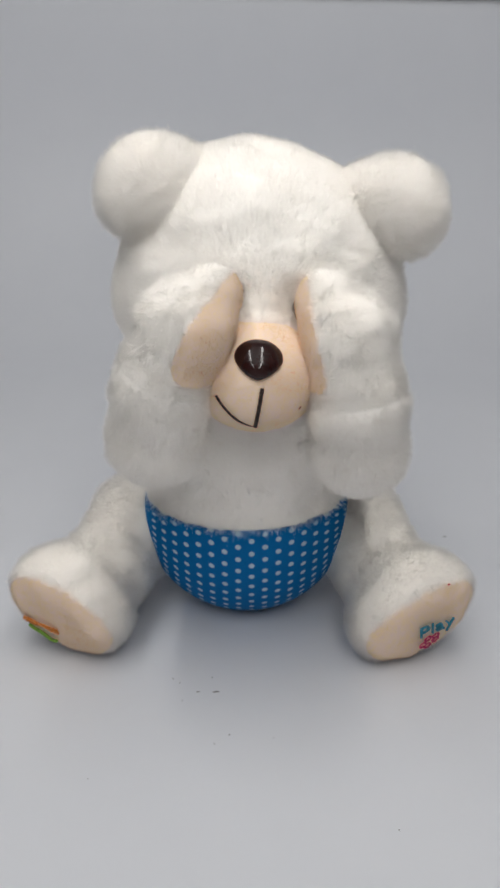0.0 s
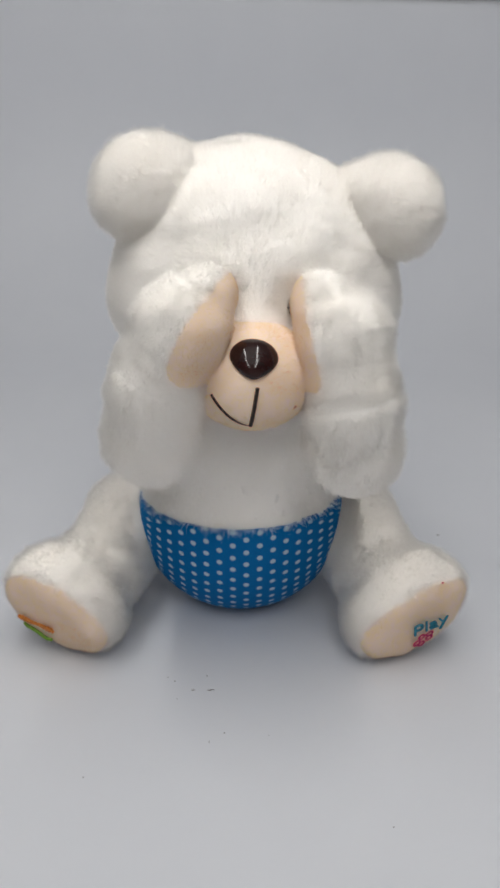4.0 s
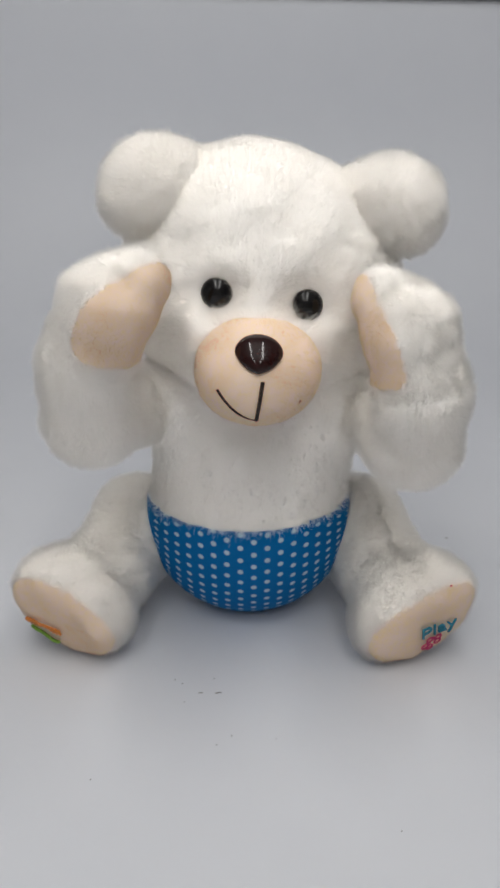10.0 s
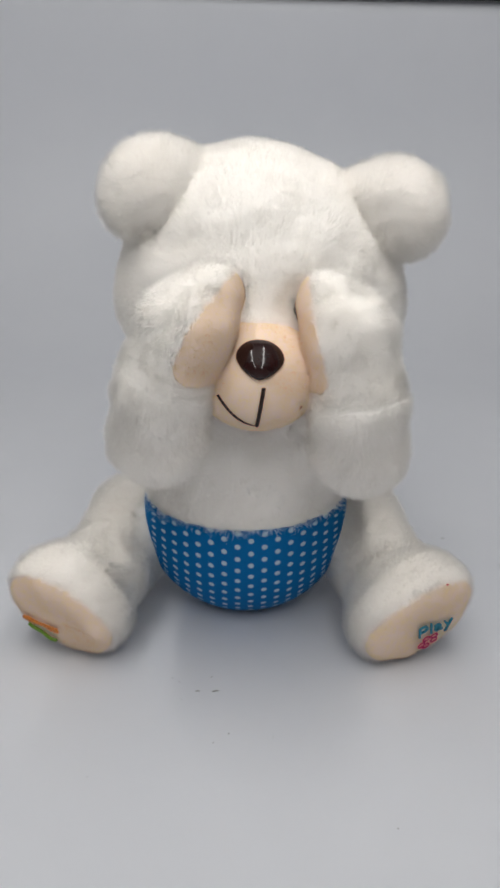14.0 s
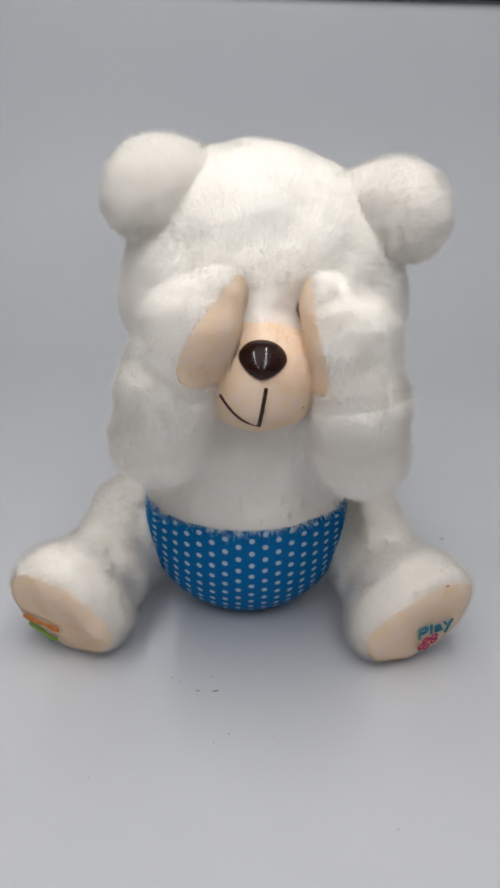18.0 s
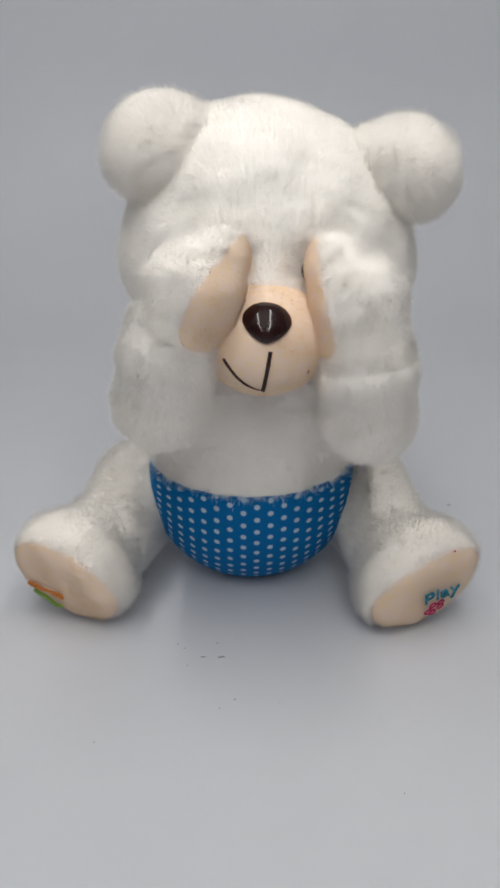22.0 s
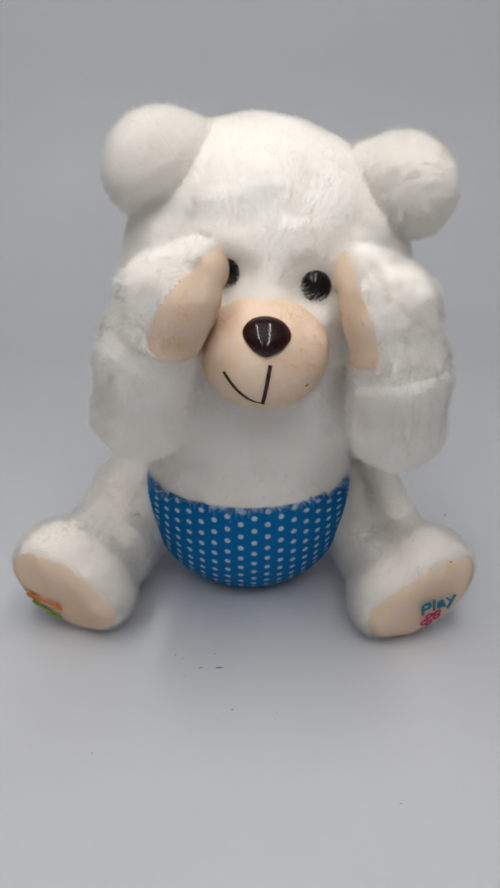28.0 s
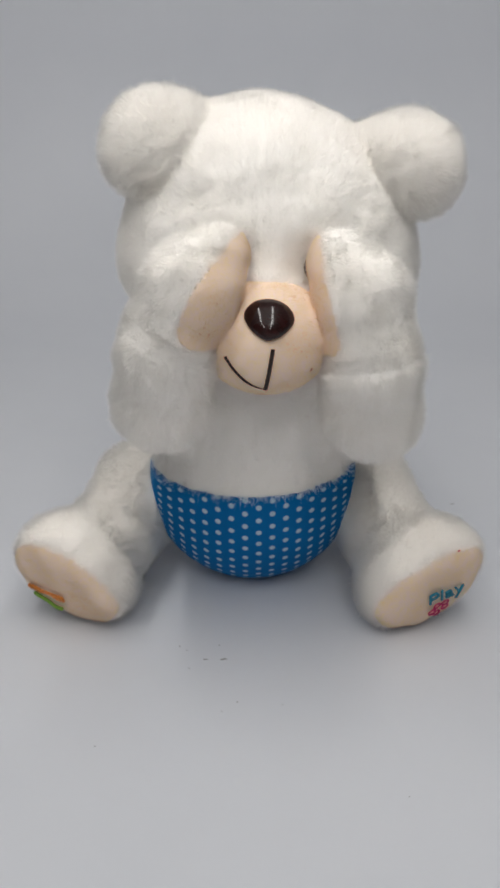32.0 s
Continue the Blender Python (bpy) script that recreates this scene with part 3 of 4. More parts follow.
# embroidery on the soles
def on_sole(side, a, b, rise=0.003):
    """A place on the sole: metres along and across it."""
    form, pad, g, axes = leg_tools(side)
    a, b, rise = (np.atleast_1d(v)[:, None] for v in (a, b, rise))
    return onto(form, g["foot"] + a * axes[0] + b * axes[1] + 0.0165 * axes[2], 3) + axes[2] * rise


def sewn_path(name, leg, side, places, radius, material, label):
    flat = []
    for (a0, b0), (a1, b1) in zip(places, places[1:]):
        n = max(2, round(math.hypot(a1 - a0, b1 - b0) / 0.0006))
        flat += [(a0 + (a1 - a0) * i / n, b0 + (b1 - b0) * i / n) for i in range(n)]
    flat = np.array(flat + [places[-1]])
    pts = on_sole(side, flat[:, 0], flat[:, 1])
    stitch(name, pts, [radius] * len(pts), material, leg, vec(0, 0, 0), label)


def along_line(start, end, wave, steps, height):
    """A wavering line from start to end on the sole."""
    (a0, b0), (a1, b1) = start, end
    l = math.hypot(a1 - a0, b1 - b0)
    na, nb = -(b1 - b0) / l, (a1 - a0) / l
    out = []
    for i in range(steps + 1):
        s = i / steps
        h = height * wave(s)
        out.append((a0 + (a1 - a0) * s + h * na, b0 + (b1 - b0) * s + h * nb))
    return out


def sewn_word():
    """A word too small to read: a bar of close zigzag stitches, over a wavy underline."""
    sewn_path("embroidery_word", leg_right, -1, along_line((-0.0150, -0.0150), (0.0085, -0.0060), lambda s: (1 if int(s * 22 + 0.5) % 2 else -1) * (0.7 + 0.3 * math.sin(9 * s)), 22, 0.0019), 0.00075, ORANGE_THREAD, "orange embroidered bar")
    sewn_path("embroidery_underline", leg_right, -1, along_line((-0.0105, -0.0243), (0.0105, -0.0160), lambda s: math.sin(6.6 * s), 26, 0.0018), 0.0010, GREEN_THREAD, "green embroidered wave")


sewn_word()


def sewn_letters():
    """The word Play in teal thread."""
    cu = bpy.data.curves.new("word", "FONT")
    cu.body, cu.size, cu.extrude, cu.offset = "Play", 1.0, 0.05, 0.0
    ob = bpy.data.objects.new("word", cu)
    me = bpy.data.meshes.new_from_object(ob)
    bpy.data.objects.remove(ob)
    bm = bmesh.new()
    bm.from_mesh(me)
    bmesh.ops.subdivide_edges(bm, edges=[e for e in bm.edges if e.calc_length() > 0.2], cuts=2)
    width = max(v.co.x for v in bm.verts)
    start, end = vec(-0.0115, -0.0020), vec(0.0125, -0.0110)
    way = (end - start) / width
    up = vec(0.0028, 0.0098) / 0.72
    flat = np.array([v.co for v in bm.verts])
    places = start + flat[:, :1] * way + flat[:, 1:2] * up
    for v, p in zip(bm.verts, on_sole(1, places[:, 0], places[:, 1], 0.0026 + 0.012 * (flat[:, 2] + 0.05))):
        v.co = p
    part("embroidery_word", bm, TEAL_THREAD, leg_left, "the word Play embroidered in teal")


sewn_letters()


def sewn_flower():
    """Small pink petals in satin stitch."""
    for i in range(5):
        t = i * 2 * math.pi / 5 + 0.4
        ca, cb = -0.0058 + 0.0052 * math.cos(t), -0.0120 + 0.0030 * math.sin(t)
        ring = [(ca + 0.0024 * math.cos(k * math.pi / 5), cb + 0.0017 * math.sin(k * math.pi / 5)) for k in range(11)]
        sewn_path("embroidery_petal", leg_left, 1, ring, 0.0005, PINK_THREAD, "pink embroidered petal")
    sewn_path("loose_thread", leg_left, 1, [(0.0225, 0.0245), (0.0240, 0.0262), (0.0235, 0.0280), (0.0250, 0.0285)], 0.0004, PINK_THREAD, "loose pink thread end")


sewn_flower()


# ---- flecks of lint on the sheet ----
def add_fleck(x, y, long, wide, turn, seed):
    bm = bmesh.new()
    bmesh.ops.create_icosphere(bm, subdivisions=2, radius=1)
    r = random.Random(seed)
    for v in bm.verts:
        k = 1 + r.uniform(-0.35, 0.35)
        v.co = (v.co.x * long / 2 * k, v.co.y * wide / 2 * k + 0.1 * long * math.sin(4 * v.co.x), v.co.z * 0.0002 + 0.0002)
    ob = part("lint_fleck", bm, LINT)
    ob.matrix_world = pose(x, y, 0.0, 0, 0, turn)
    tagged(ob, "tiny dark fleck of lint on the grey sheet", "lint", "lint flecks on the sheet")


for i, (x, y, long, wide, turn) in enumerate([
        (-0.0200, -0.0965, 0.0050, 0.0012, 4), (-0.0305, -0.0965, 0.0034, 0.0007, -6), (-0.0464, -0.0842, 0.0012, 0.0009, 20),
        (-0.0418, -0.0880, 0.0010, 0.0008, 70), (-0.0227, -0.0831, 0.0012, 0.0008, 40), (-0.0114, -0.1338, 0.0010, 0.0010, 0),
        (-0.0196, -0.1411, 0.0008, 0.0007, 30), (0.0132, -0.1361, 0.0008, 0.0006, 80), (0.1508, 0.0929, 0.0030, 0.0014, -10),
        (-0.0841, -0.1676, 0.0009, 0.0007, 10), (0.0723, -0.2019, 0.0009, 0.0008, 50), (-0.0393, -0.1047, 0.0008, 0.0005, 15)]):
    add_fleck(x, y, long * 0.8, wide * 0.7, turn, i)


def motions():
    """The arms swing open and shut before the face, and the head gives way a little."""
    # seconds, how far the left arm and the right arm are open
    opening = [
        (0, 0, 0), (2.4, 0, 0), (2.5, 0.25, 0.021), (2.6, 0.85, 0.634), (2.7, 0.95, 0.866), (2.8, 0.4, 0.077), (2.9, 0.02, 0),
        (3, 0, 0), (3.1, 0.05, 0), (3.2, 0.3, 0.034), (3.3, 0.75, 0.447), (3.4, 0.95, 0.9), (3.5, 0.45, 0.107), (3.6, 0.05, 0),
        (3.7, 0, 0), (6.4, 0, 0), (6.5, 0.06, 0), (6.6, 0.3, 0.034), (6.7, 0.8, 0.535), (6.8, 0.85, 0.634), (6.9, 0.35, 0.053),
        (7, 0.08, 0.001), (7.1, 0.05, 0), (7.2, 0.3, 0.034), (7.3, 0.75, 0.447), (7.4, 1, 0.9), (7.5, 0.49, 0.136), (7.6, 0.03, 0),
        (7.7, 0, 0), (9.6, 0, 0), (9.7, 0.03, 0), (9.8, 0.4, 0.077), (9.9, 0.85, 0.634), (10, 0.97, 0.98), (10.1, 0.93, 0.96),
        (10.5, 0.92, 0.95), (10.7, 0.95, 0.97), (10.8, 0.75, 0.5), (10.9, 0.3, 0.034), (11, 0.02, 0), (11.1, 0, 0), (11.6, 0, 0),
        (11.7, 0.05, 0), (11.8, 0.35, 0.053), (11.9, 0.85, 0.634), (12, 1, 1), (12.1, 0.45, 0.107), (12.2, 0.1, 0.002),
        (12.3, 0.05, 0), (12.4, 0.05, 0), (12.5, 0.33, 0.045), (12.6, 0.8, 0.535), (12.7, 0.95, 0.9), (12.8, 0.85, 0.6),
        (12.9, 0.3, 0.034), (13, 0.08, 0.001), (13.1, 0.03, 0), (13.2, 0.15, 0.005), (13.3, 0.65, 0.299), (13.4, 0.97, 0.95),
        (13.5, 0.94, 0.85), (13.6, 0.45, 0.107), (13.7, 0.05, 0), (13.8, 0, 0), (18.5, 0, 0), (18.6, 0.03, 0), (18.7, 0.4, 0.077),
        (18.8, 0.75, 0.4), (18.9, 0.98, 0.945), (19, 0.75, 0.3), (19.1, 0.1, 0.002), (19.2, 0.03, 0), (19.3, 0.1, 0.002),
        (19.4, 0.7, 0.368), (19.5, 1, 1), (19.6, 0.85, 0.634), (19.7, 0.35, 0.053), (19.8, 0.05, 0), (19.9, 0, 0), (22.5, 0, 0),
        (22.6, 0.02, 0), (22.7, 0.15, 0.005), (22.8, 0.65, 0.299), (22.9, 0.90, 0.78), (23, 0.86, 0.62), (23.1, 0.3, 0.034),
        (23.2, 0.08, 0.001), (23.3, 0.15, 0.005), (23.4, 0.7, 0.368), (23.5, 1, 1), (23.6, 0.9, 0.745), (23.7, 0.4, 0.077),
        (23.8, 0.05, 0), (23.9, 0, 0), (27.8, 0, 0), (27.9, 0.05, 0), (28, 0.61, 0.251), (28.1, 0.95, 0.866), (28.2, 0.95, 0.866),
        (28.3, 0.4, 0.077), (28.4, 0.1, 0.002), (28.5, 0, 0), (28.6, 0.15, 0.005), (28.7, 0.7, 0.368), (28.8, 0.95, 0.866),
        (28.9, 0.95, 0.866), (29, 0.42, 0.088), (29.1, 0.05, 0), (29.2, 0.05, 0), (29.3, 0.3, 0.034), (29.4, 0.85, 0.634),
        (29.5, 0.98, 0.945), (29.6, 0.65, 0.299), (29.7, 0.2, 0.011), (29.8, 0.02, 0), (29.9, 0, 0), (30.6, 0, 0), (30.7, 0.03, 0),
        (30.8, 0.15, 0.005), (30.9, 0.6, 0.239), (31, 1, 1), (31.1, 0.95, 0.866), (31.2, 0.35, 0.053), (31.3, 0.05, 0),
        (31.4, 0.05, 0), (31.5, 0.14, 0.004), (31.6, 0.65, 0.299), (31.7, 0.97, 0.918), (31.8, 0.9, 0.745), (31.9, 0.3, 0.034),
        (32, 0.05, 0),
    ]
    # seconds, turn and shift of the head about the neck
    nods = [
        (0, 0.00, -0.00, 0.00, -0.0000, 0.0000, 0.0000), (0.5, -0.33, -0.25, -0.07, 0.0003, -0.0006, 0.0004), (1, -0.25, -0.22, -0.32, 0.0002, -0.0011, 0.0004),
        (1.5, -0.24, -0.20, -0.25, 0.0002, 0.0003, -0.0002), (2, 0.01, -0.04, -0.13, 0.0001, 0.0013, 0.0003), (2.4, 0.00, 0.00, 0.00, 0.0000, 0.0000, 0.0000),
        (2.5, 0.43, 0.26, 0.19, 0.0025, 0.0027, -0.0006), (2.6, -0.44, 0.03, 0.05, 0.0006, 0.0061, 0.0000), (2.7, -0.61, -0.30, -0.17, -0.0001, 0.0068, 0.0000),
        (2.8, -0.28, -0.20, -0.12, -0.0002, 0.0029, 0.0000), (2.9, -0.01, -0.01, -0.01, -0.0000, 0.0001, 0.0000), (3, -0.28, -0.47, -0.08, -0.0003, -0.0001, -0.0001),
        (3.1, 0.02, 0.15, 0.10, 0.0004, 0.0004, 0.0000), (3.2, 0.04, 0.61, 0.41, 0.0015, 0.0022, 0.0000), (3.3, -0.30, 0.30, 0.22, 0.0011, 0.0054, 0.0000),
        (3.4, -0.61, -0.30, -0.17, -0.0001, 0.0068, 0.0000), (3.5, -0.66, -1.20, 0.01, -0.0002, 0.0055, 0.0002), (3.6, -0.03, -0.03, -0.01, -0.0000, 0.0004, 0.0000),
        (3.7, 0.00, 0.00, 0.00, 0.0000, 0.0000, 0.0000), (5.5, -0.28, -0.07, -0.30, 0.0005, 0.0001, 0.0002), (6, -0.37, -0.09, -0.12, 0.0003, 0.0005, -0.0001),
        (6.4, 0.00, 0.00, 0.00, 0.0000, 0.0000, 0.0000), (6.5, -0.17, -0.19, 0.17, 0.0011, 0.0018, -0.0009), (6.6, 0.04, 0.61, 0.41, 0.0015, 0.0022, 0.0000),
        (6.7, -0.37, 0.18, 0.14, 0.0009, 0.0058, 0.0000), (6.8, -0.44, 0.03, 0.05, 0.0006, 0.0061, 0.0000), (6.9, -0.24, -0.17, -0.10, -0.0002, 0.0025, 0.0000),
        (7, -0.34, 0.52, 0.23, 0.0023, -0.0012, -0.0004), (7.1, -0.03, -0.03, -0.01, -0.0000, 0.0004, 0.0000), (7.2, 0.04, 0.61, 0.41, 0.0015, 0.0022, 0.0000),
        (7.3, -0.30, 0.30, 0.22, 0.0011, 0.0054, 0.0000), (7.4, -0.70, -0.50, -0.30, -0.0005, 0.0072, 0.0000), (7.5, -0.35, -1.35, 0.22, 0.0001, 0.0058, 0.0001),
        (7.6, -0.02, -0.01, -0.01, -0.0000, 0.0002, 0.0000), (7.7, 0.00, 0.00, 0.00, 0.0000, 0.0000, 0.0000), (8, -0.23, -0.12, -0.16, 0.0001, 0.0007, -0.0004),
        (8.5, -0.16, -0.20, -0.14, 0.0005, 0.0006, -0.0004), (9, -0.15, -0.18, -0.33, 0.0003, 0.0017, -0.0000), (9.5, -0.05, -0.09, -0.16, 0.0004, 0.0011, -0.0001),
        (9.6, 0.00, 0.00, 0.00, 0.0000, 0.0000, 0.0000), (9.7, 0.01, 0.09, 0.06, 0.0002, 0.0002, 0.0000), (9.8, 0.01, 0.66, 0.46, 0.0017, 0.0029, 0.0000),
        (9.9, -0.44, 0.03, 0.05, 0.0006, 0.0061, 0.0000), (10, -0.76, -0.54, -0.29, -0.0003, 0.0071, -0.0004), (10.1, -0.65, -0.47, -0.28, -0.0005, 0.0067, 0.0000),
        (10.5, -0.93, -0.32, -0.22, -0.0002, 0.0060, 0.0004), (10.7, -0.61, -0.30, -0.17, -0.0001, 0.0068, 0.0000), (10.8, -0.52, -0.38, -0.22, -0.0004, 0.0054, 0.0000),
        (10.9, -0.21, -0.15, -0.09, -0.0001, 0.0022, 0.0000), (11, -0.47, 0.22, -0.28, 0.0007, -0.0027, 0.0004), (11.1, 0.00, 0.00, 0.00, 0.0000, 0.0000, 0.0000),
        (11.5, -0.43, -0.12, -0.20, 0.0003, -0.0003, -0.0000), (11.6, 0.00, 0.00, 0.00, 0.0000, 0.0000, 0.0000), (11.7, 0.02, 0.15, 0.10, 0.0004, 0.0004, 0.0000),
        (11.8, 0.03, 0.64, 0.44, 0.0016, 0.0025, 0.0000), (11.9, -0.44, 0.03, 0.05, 0.0006, 0.0061, 0.0000), (12, -0.56, -0.58, -0.29, -0.0006, 0.0072, 0.0002),
        (12.1, -0.32, -0.23, -0.14, -0.0002, 0.0032, 0.0000), (12.2, -0.07, -0.05, -0.03, -0.0001, 0.0007, 0.0000), (12.3, -0.03, -0.03, -0.01, -0.0000, 0.0004, 0.0000),
        (12.4, -0.03, -0.03, -0.01, -0.0000, 0.0004, 0.0000), (12.5, 0.25, 0.48, 0.29, 0.0031, 0.0029, -0.0004), (12.6, -0.37, 0.18, 0.14, 0.0009, 0.0058, 0.0000),
        (12.7, -0.61, -0.30, -0.17, -0.0001, 0.0068, 0.0000), (12.8, -0.59, -0.42, -0.26, -0.0004, 0.0061, 0.0000), (12.9, -0.21, -0.15, -0.09, -0.0001, 0.0022, 0.0000),
        (13, -0.59, 0.23, -0.08, 0.0021, -0.0013, -0.0005), (13.1, -0.02, -0.01, -0.01, -0.0000, 0.0002, 0.0000), (13.2, 0.05, 0.38, 0.26, 0.0009, 0.0011, 0.0000),
        (13.3, -0.18, 0.49, 0.35, 0.0015, 0.0047, 0.0000), (13.4, -0.64, -0.38, -0.22, -0.0003, 0.0070, 0.0000), (13.5, -0.81, -0.50, -0.04, -0.0008, 0.0081, -0.0001),
        (13.6, -0.32, -0.23, -0.14, -0.0002, 0.0032, 0.0000), (13.7, -0.03, -0.03, -0.01, -0.0000, 0.0004, 0.0000), (13.8, 0.00, 0.00, 0.00, 0.0000, 0.0000, 0.0000),
        (14, 0.05, -0.26, -0.11, 0.0005, 0.0025, -0.0007), (14.5, -0.02, -0.28, -0.20, 0.0003, 0.0021, -0.0001), (16.5, -0.04, -0.20, -0.14, 0.0008, 0.0014, -0.0002),
        (17, 0.02, -0.24, -0.22, 0.0009, 0.0022, -0.0003), (17.5, -0.06, -0.10, -0.01, 0.0006, 0.0023, -0.0005), (18, -0.08, -0.21, -0.34, 0.0008, 0.0026, -0.0005),
        (18.5, -0.15, -0.08, 0.08, 0.0007, 0.0021, -0.0004), (18.6, 0.01, 0.09, 0.06, 0.0002, 0.0002, 0.0000), (18.7, 0.01, 0.66, 0.46, 0.0017, 0.0029, 0.0000),
        (18.8, -0.30, 0.30, 0.22, 0.0011, 0.0054, 0.0000), (18.9, -0.66, -0.42, -0.25, -0.0003, 0.0071, 0.0000), (19, -0.86, -0.54, 0.08, 0.0000, 0.0076, -0.0001),
        (19.1, -0.07, -0.05, -0.03, -0.0001, 0.0007, 0.0000), (19.2, -0.02, -0.01, -0.01, -0.0000, 0.0002, 0.0000), (19.3, 0.04, 0.27, 0.19, 0.0007, 0.0007, 0.0000),
        (19.4, -0.24, 0.41, 0.29, 0.0013, 0.0050, 0.0000), (19.5, -1.66, -0.34, -0.16, -0.0003, 0.0036, -0.0008), (19.6, -0.59, -0.42, -0.26, -0.0004, 0.0061, 0.0000),
        (19.7, -0.24, -0.17, -0.10, -0.0002, 0.0025, 0.0000), (19.8, -0.03, -0.03, -0.01, -0.0000, 0.0004, 0.0000), (19.9, 0.00, 0.00, 0.00, 0.0000, 0.0000, 0.0000),
        (20, -0.13, -0.12, -0.23, 0.0005, 0.0017, -0.0005), (20.5, -0.31, -0.05, -0.13, 0.0008, 0.0015, -0.0003), (21, -0.12, -0.03, -0.38, 0.0007, 0.0007, 0.0000),
        (21.5, -0.14, -0.19, -0.19, 0.0002, -0.0006, 0.0003), (22, 0.23, -0.06, -0.28, 0.0005, -0.0002, 0.0008), (22.5, 0.09, -0.03, -0.20, 0.0007, 0.0010, 0.0002),
        (22.6, 0.01, 0.06, 0.04, 0.0001, 0.0001, 0.0000), (22.7, 0.05, 0.38, 0.26, 0.0009, 0.0011, 0.0000), (22.8, -0.18, 0.49, 0.35, 0.0015, 0.0047, 0.0000),
        (22.9, -0.61, -0.30, -0.17, -0.0001, 0.0068, 0.0000), (23, -0.99, -0.41, -0.06, -0.0006, 0.0065, 0.0003), (23.1, -0.21, -0.15, -0.09, -0.0001, 0.0022, 0.0000),
        (23.2, -0.06, -0.04, -0.02, -0.0000, 0.0006, 0.0000), (23.3, 0.05, 0.38, 0.26, 0.0009, 0.0011, 0.0000), (23.4, -0.24, 0.41, 0.29, 0.0013, 0.0050, 0.0000),
        (23.5, -0.96, -0.20, -0.12, -0.0004, 0.0059, 0.0001), (23.6, -0.63, -0.45, -0.27, -0.0005, 0.0065, 0.0000), (23.7, -0.28, -0.20, -0.12, -0.0002, 0.0029, 0.0000),
        (23.8, -0.03, -0.03, -0.01, -0.0000, 0.0004, 0.0000), (23.9, 0.00, 0.00, 0.00, 0.0000, 0.0000, 0.0000), (24, -0.00, -0.23, -0.06, 0.0003, 0.0000, 0.0005),
        (24.5, -0.08, -0.12, 0.04, 0.0002, 0.0007, -0.0000), (25, -0.01, -0.07, -0.17, 0.0004, 0.0031, -0.0006), (25.5, -0.13, 0.04, 0.02, 0.0005, 0.0001, 0.0003),
        (27.5, -0.21, -0.20, -0.25, 0.0000, -0.0003, -0.0003), (27.8, 0.00, 0.00, 0.00, 0.0000, 0.0000, 0.0000), (27.9, 0.02, 0.15, 0.10, 0.0004, 0.0004, 0.0000),
        (28, -0.05, 0.28, -0.10, 0.0015, 0.0011, -0.0002), (28.1, -0.61, -0.30, -0.17, -0.0001, 0.0068, 0.0000), (28.2, -0.66, -0.47, -0.28, -0.0005, 0.0068, 0.0000),
        (28.3, -0.28, -0.20, -0.12, -0.0002, 0.0029, 0.0000), (28.4, -0.07, -0.05, -0.03, -0.0001, 0.0007, 0.0000), (28.5, 0.09, -0.29, -0.09, 0.0000, 0.0037, -0.0006),
        (28.6, 0.05, 0.38, 0.26, 0.0009, 0.0011, 0.0000), (28.7, -0.24, 0.41, 0.29, 0.0013, 0.0050, 0.0000), (28.8, -0.61, -0.30, -0.17, -0.0001, 0.0068, 0.0000),
        (28.9, -0.66, -0.47, -0.28, -0.0005, 0.0068, 0.0000), (29, 0.44, -1.05, 0.43, 0.0012, 0.0082, -0.0004), (29.1, -0.03, -0.03, -0.01, -0.0000, 0.0004, 0.0000),
        (29.2, -0.03, -0.03, -0.01, -0.0000, 0.0004, 0.0000), (29.3, 0.04, 0.61, 0.41, 0.0015, 0.0022, 0.0000), (29.4, -0.44, 0.03, 0.05, 0.0006, 0.0061, 0.0000),
        (29.5, -0.84, -0.38, -0.23, -0.0010, 0.0074, 0.0005), (29.6, -0.45, -0.33, -0.20, -0.0003, 0.0047, 0.0000), (29.7, -0.14, -0.10, -0.06, -0.0001, 0.0014, 0.0000),
        (29.8, -0.01, -0.01, -0.01, -0.0000, 0.0001, 0.0000), (29.9, 0.00, 0.00, 0.00, 0.0000, 0.0000, 0.0000), (30, 0.03, -0.25, -0.04, -0.0003, 0.0016, 0.0001),
        (30.5, -0.08, -0.18, -0.26, -0.0001, 0.0002, 0.0004), (30.6, 0.00, 0.00, 0.00, 0.0000, 0.0000, 0.0000), (30.7, 0.01, 0.09, 0.06, 0.0002, 0.0002, 0.0000),
        (30.8, 0.05, 0.38, 0.26, 0.0009, 0.0011, 0.0000), (30.9, -0.13, 0.56, 0.40, 0.0016, 0.0043, 0.0000), (31, -0.88, -0.16, -0.33, -0.0009, 0.0077, 0.0001),
        (31.1, -0.66, -0.47, -0.28, -0.0005, 0.0068, 0.0000), (31.2, -0.24, -0.17, -0.10, -0.0002, 0.0025, 0.0000), (31.3, -0.03, -0.03, -0.01, -0.0000, 0.0004, 0.0000),
        (31.4, -0.03, -0.03, -0.01, -0.0000, 0.0004, 0.0000), (31.5, 0.23, -0.11, 0.41, 0.0017, 0.0038, -0.0000), (31.6, -0.18, 0.49, 0.35, 0.0015, 0.0047, 0.0000),
        (31.7, -0.64, -0.38, -0.22, -0.0003, 0.0070, 0.0000), (31.8, -0.63, -0.45, -0.27, -0.0005, 0.0065, 0.0000), (31.9, -0.21, -0.15, -0.09, -0.0001, 0.0022, 0.0000),
        (32, -0.37, 0.23, 0.06, 0.0008, -0.0029, 0.0009),
    ]
    walk(head, [(t, pose(NECK[0] + x, NECK[1] + y, NECK[2] + z, rx, ry, rz)) for t, rx, ry, rz, x, y, z in nods])
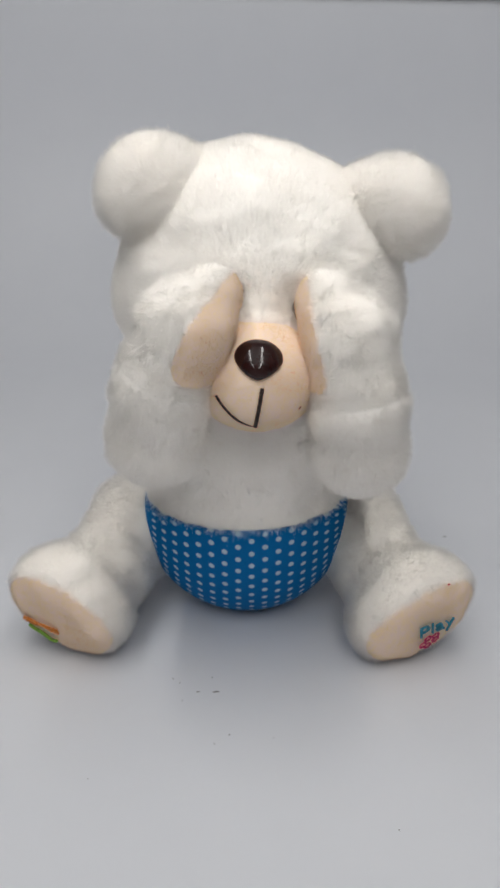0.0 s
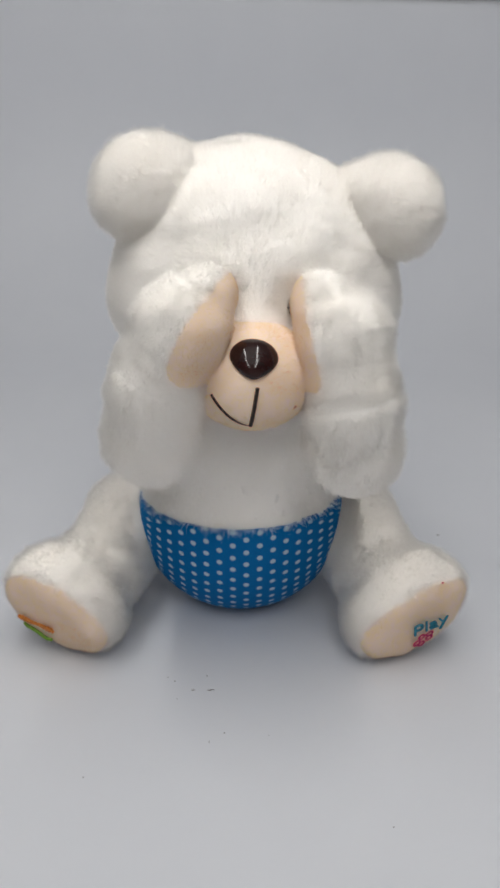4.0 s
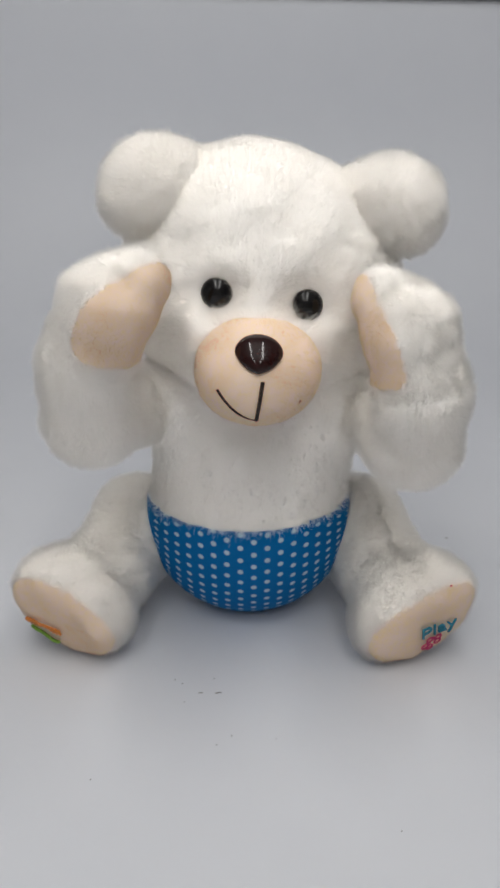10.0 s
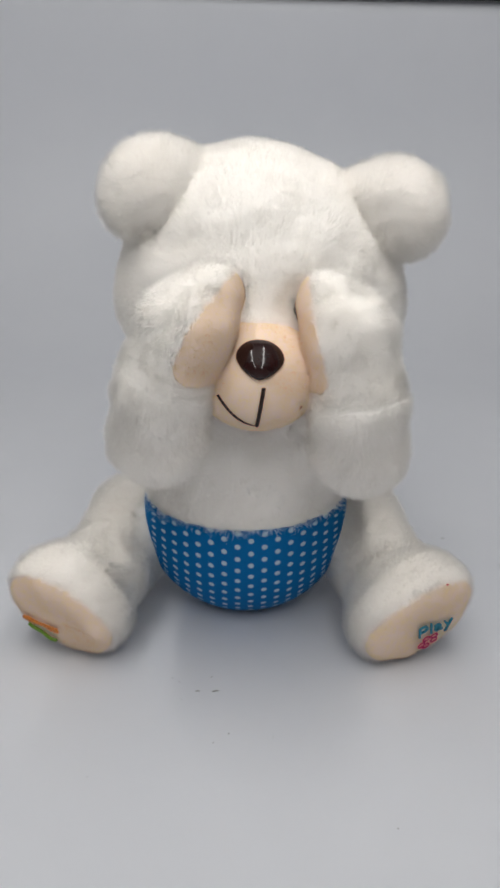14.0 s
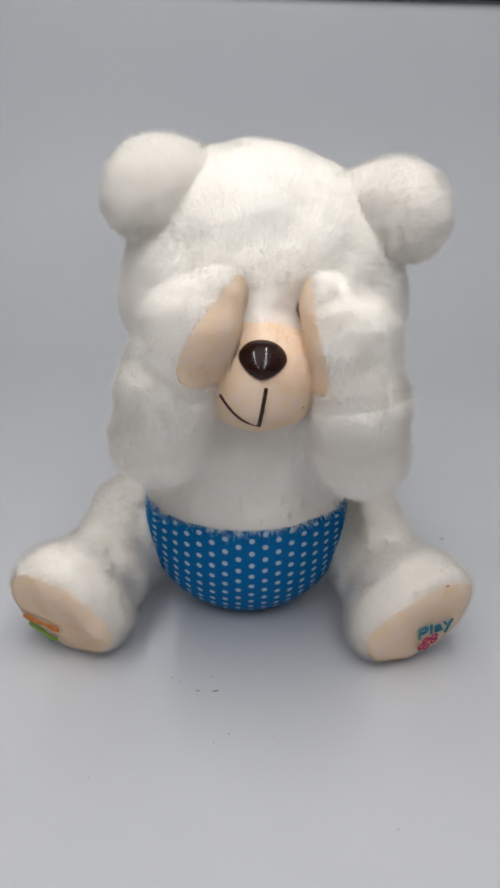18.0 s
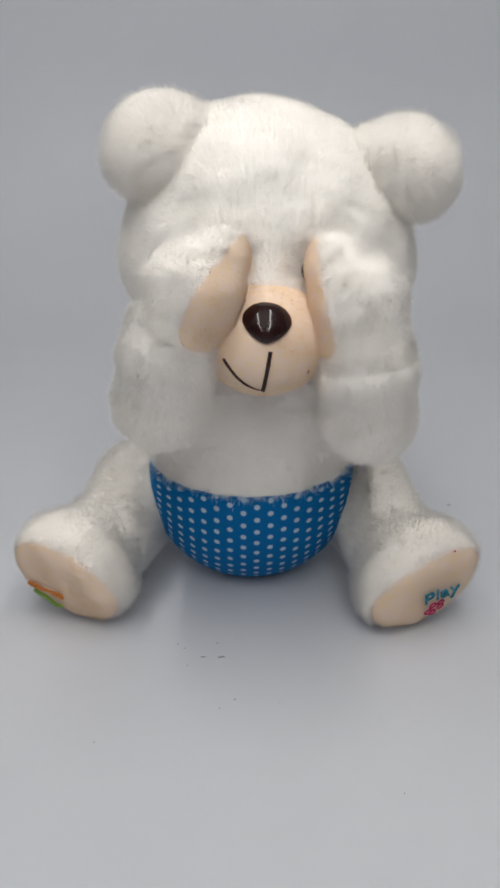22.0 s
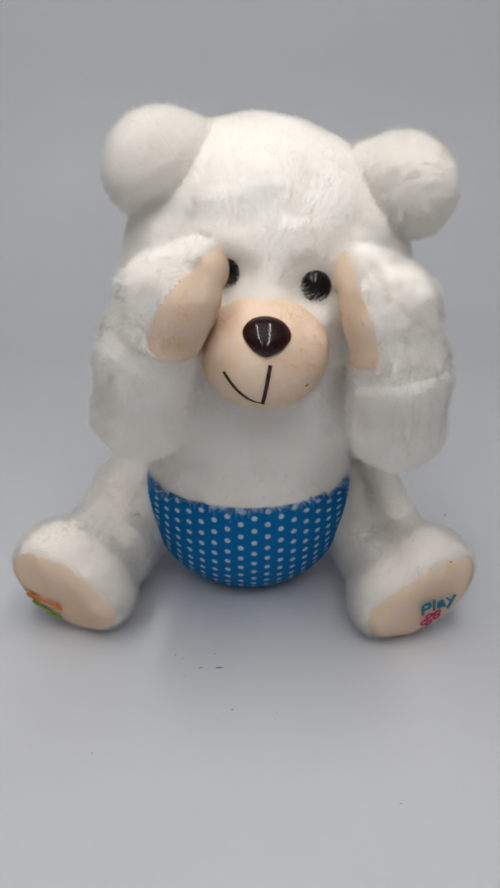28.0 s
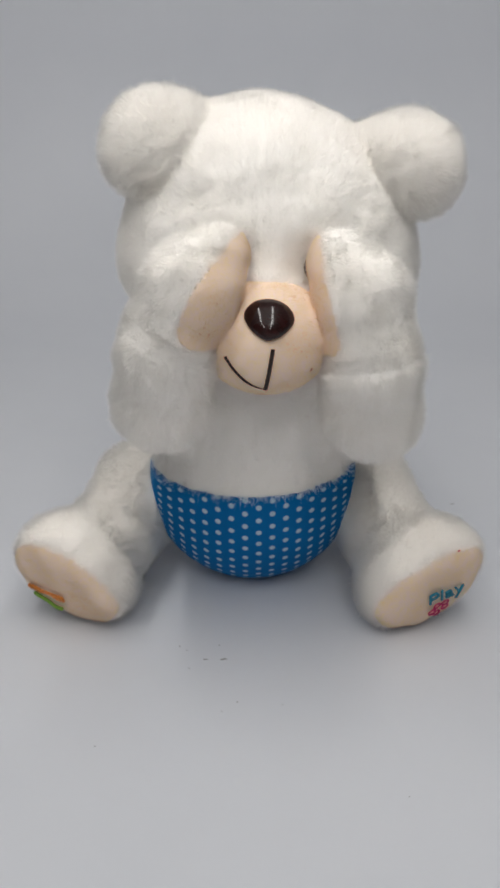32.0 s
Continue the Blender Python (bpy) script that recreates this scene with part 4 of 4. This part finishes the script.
    for arm, joint, turn, k in ((arm_left, SHOULDER_LEFT, TURN_LEFT, 1), (arm_right, SHOULDER_RIGHT, TURN_RIGHT, 2)):
        walk(arm, [(row[0], pose(*joint, *(row[k] * w for w in turn))) for row in opening])


motions()
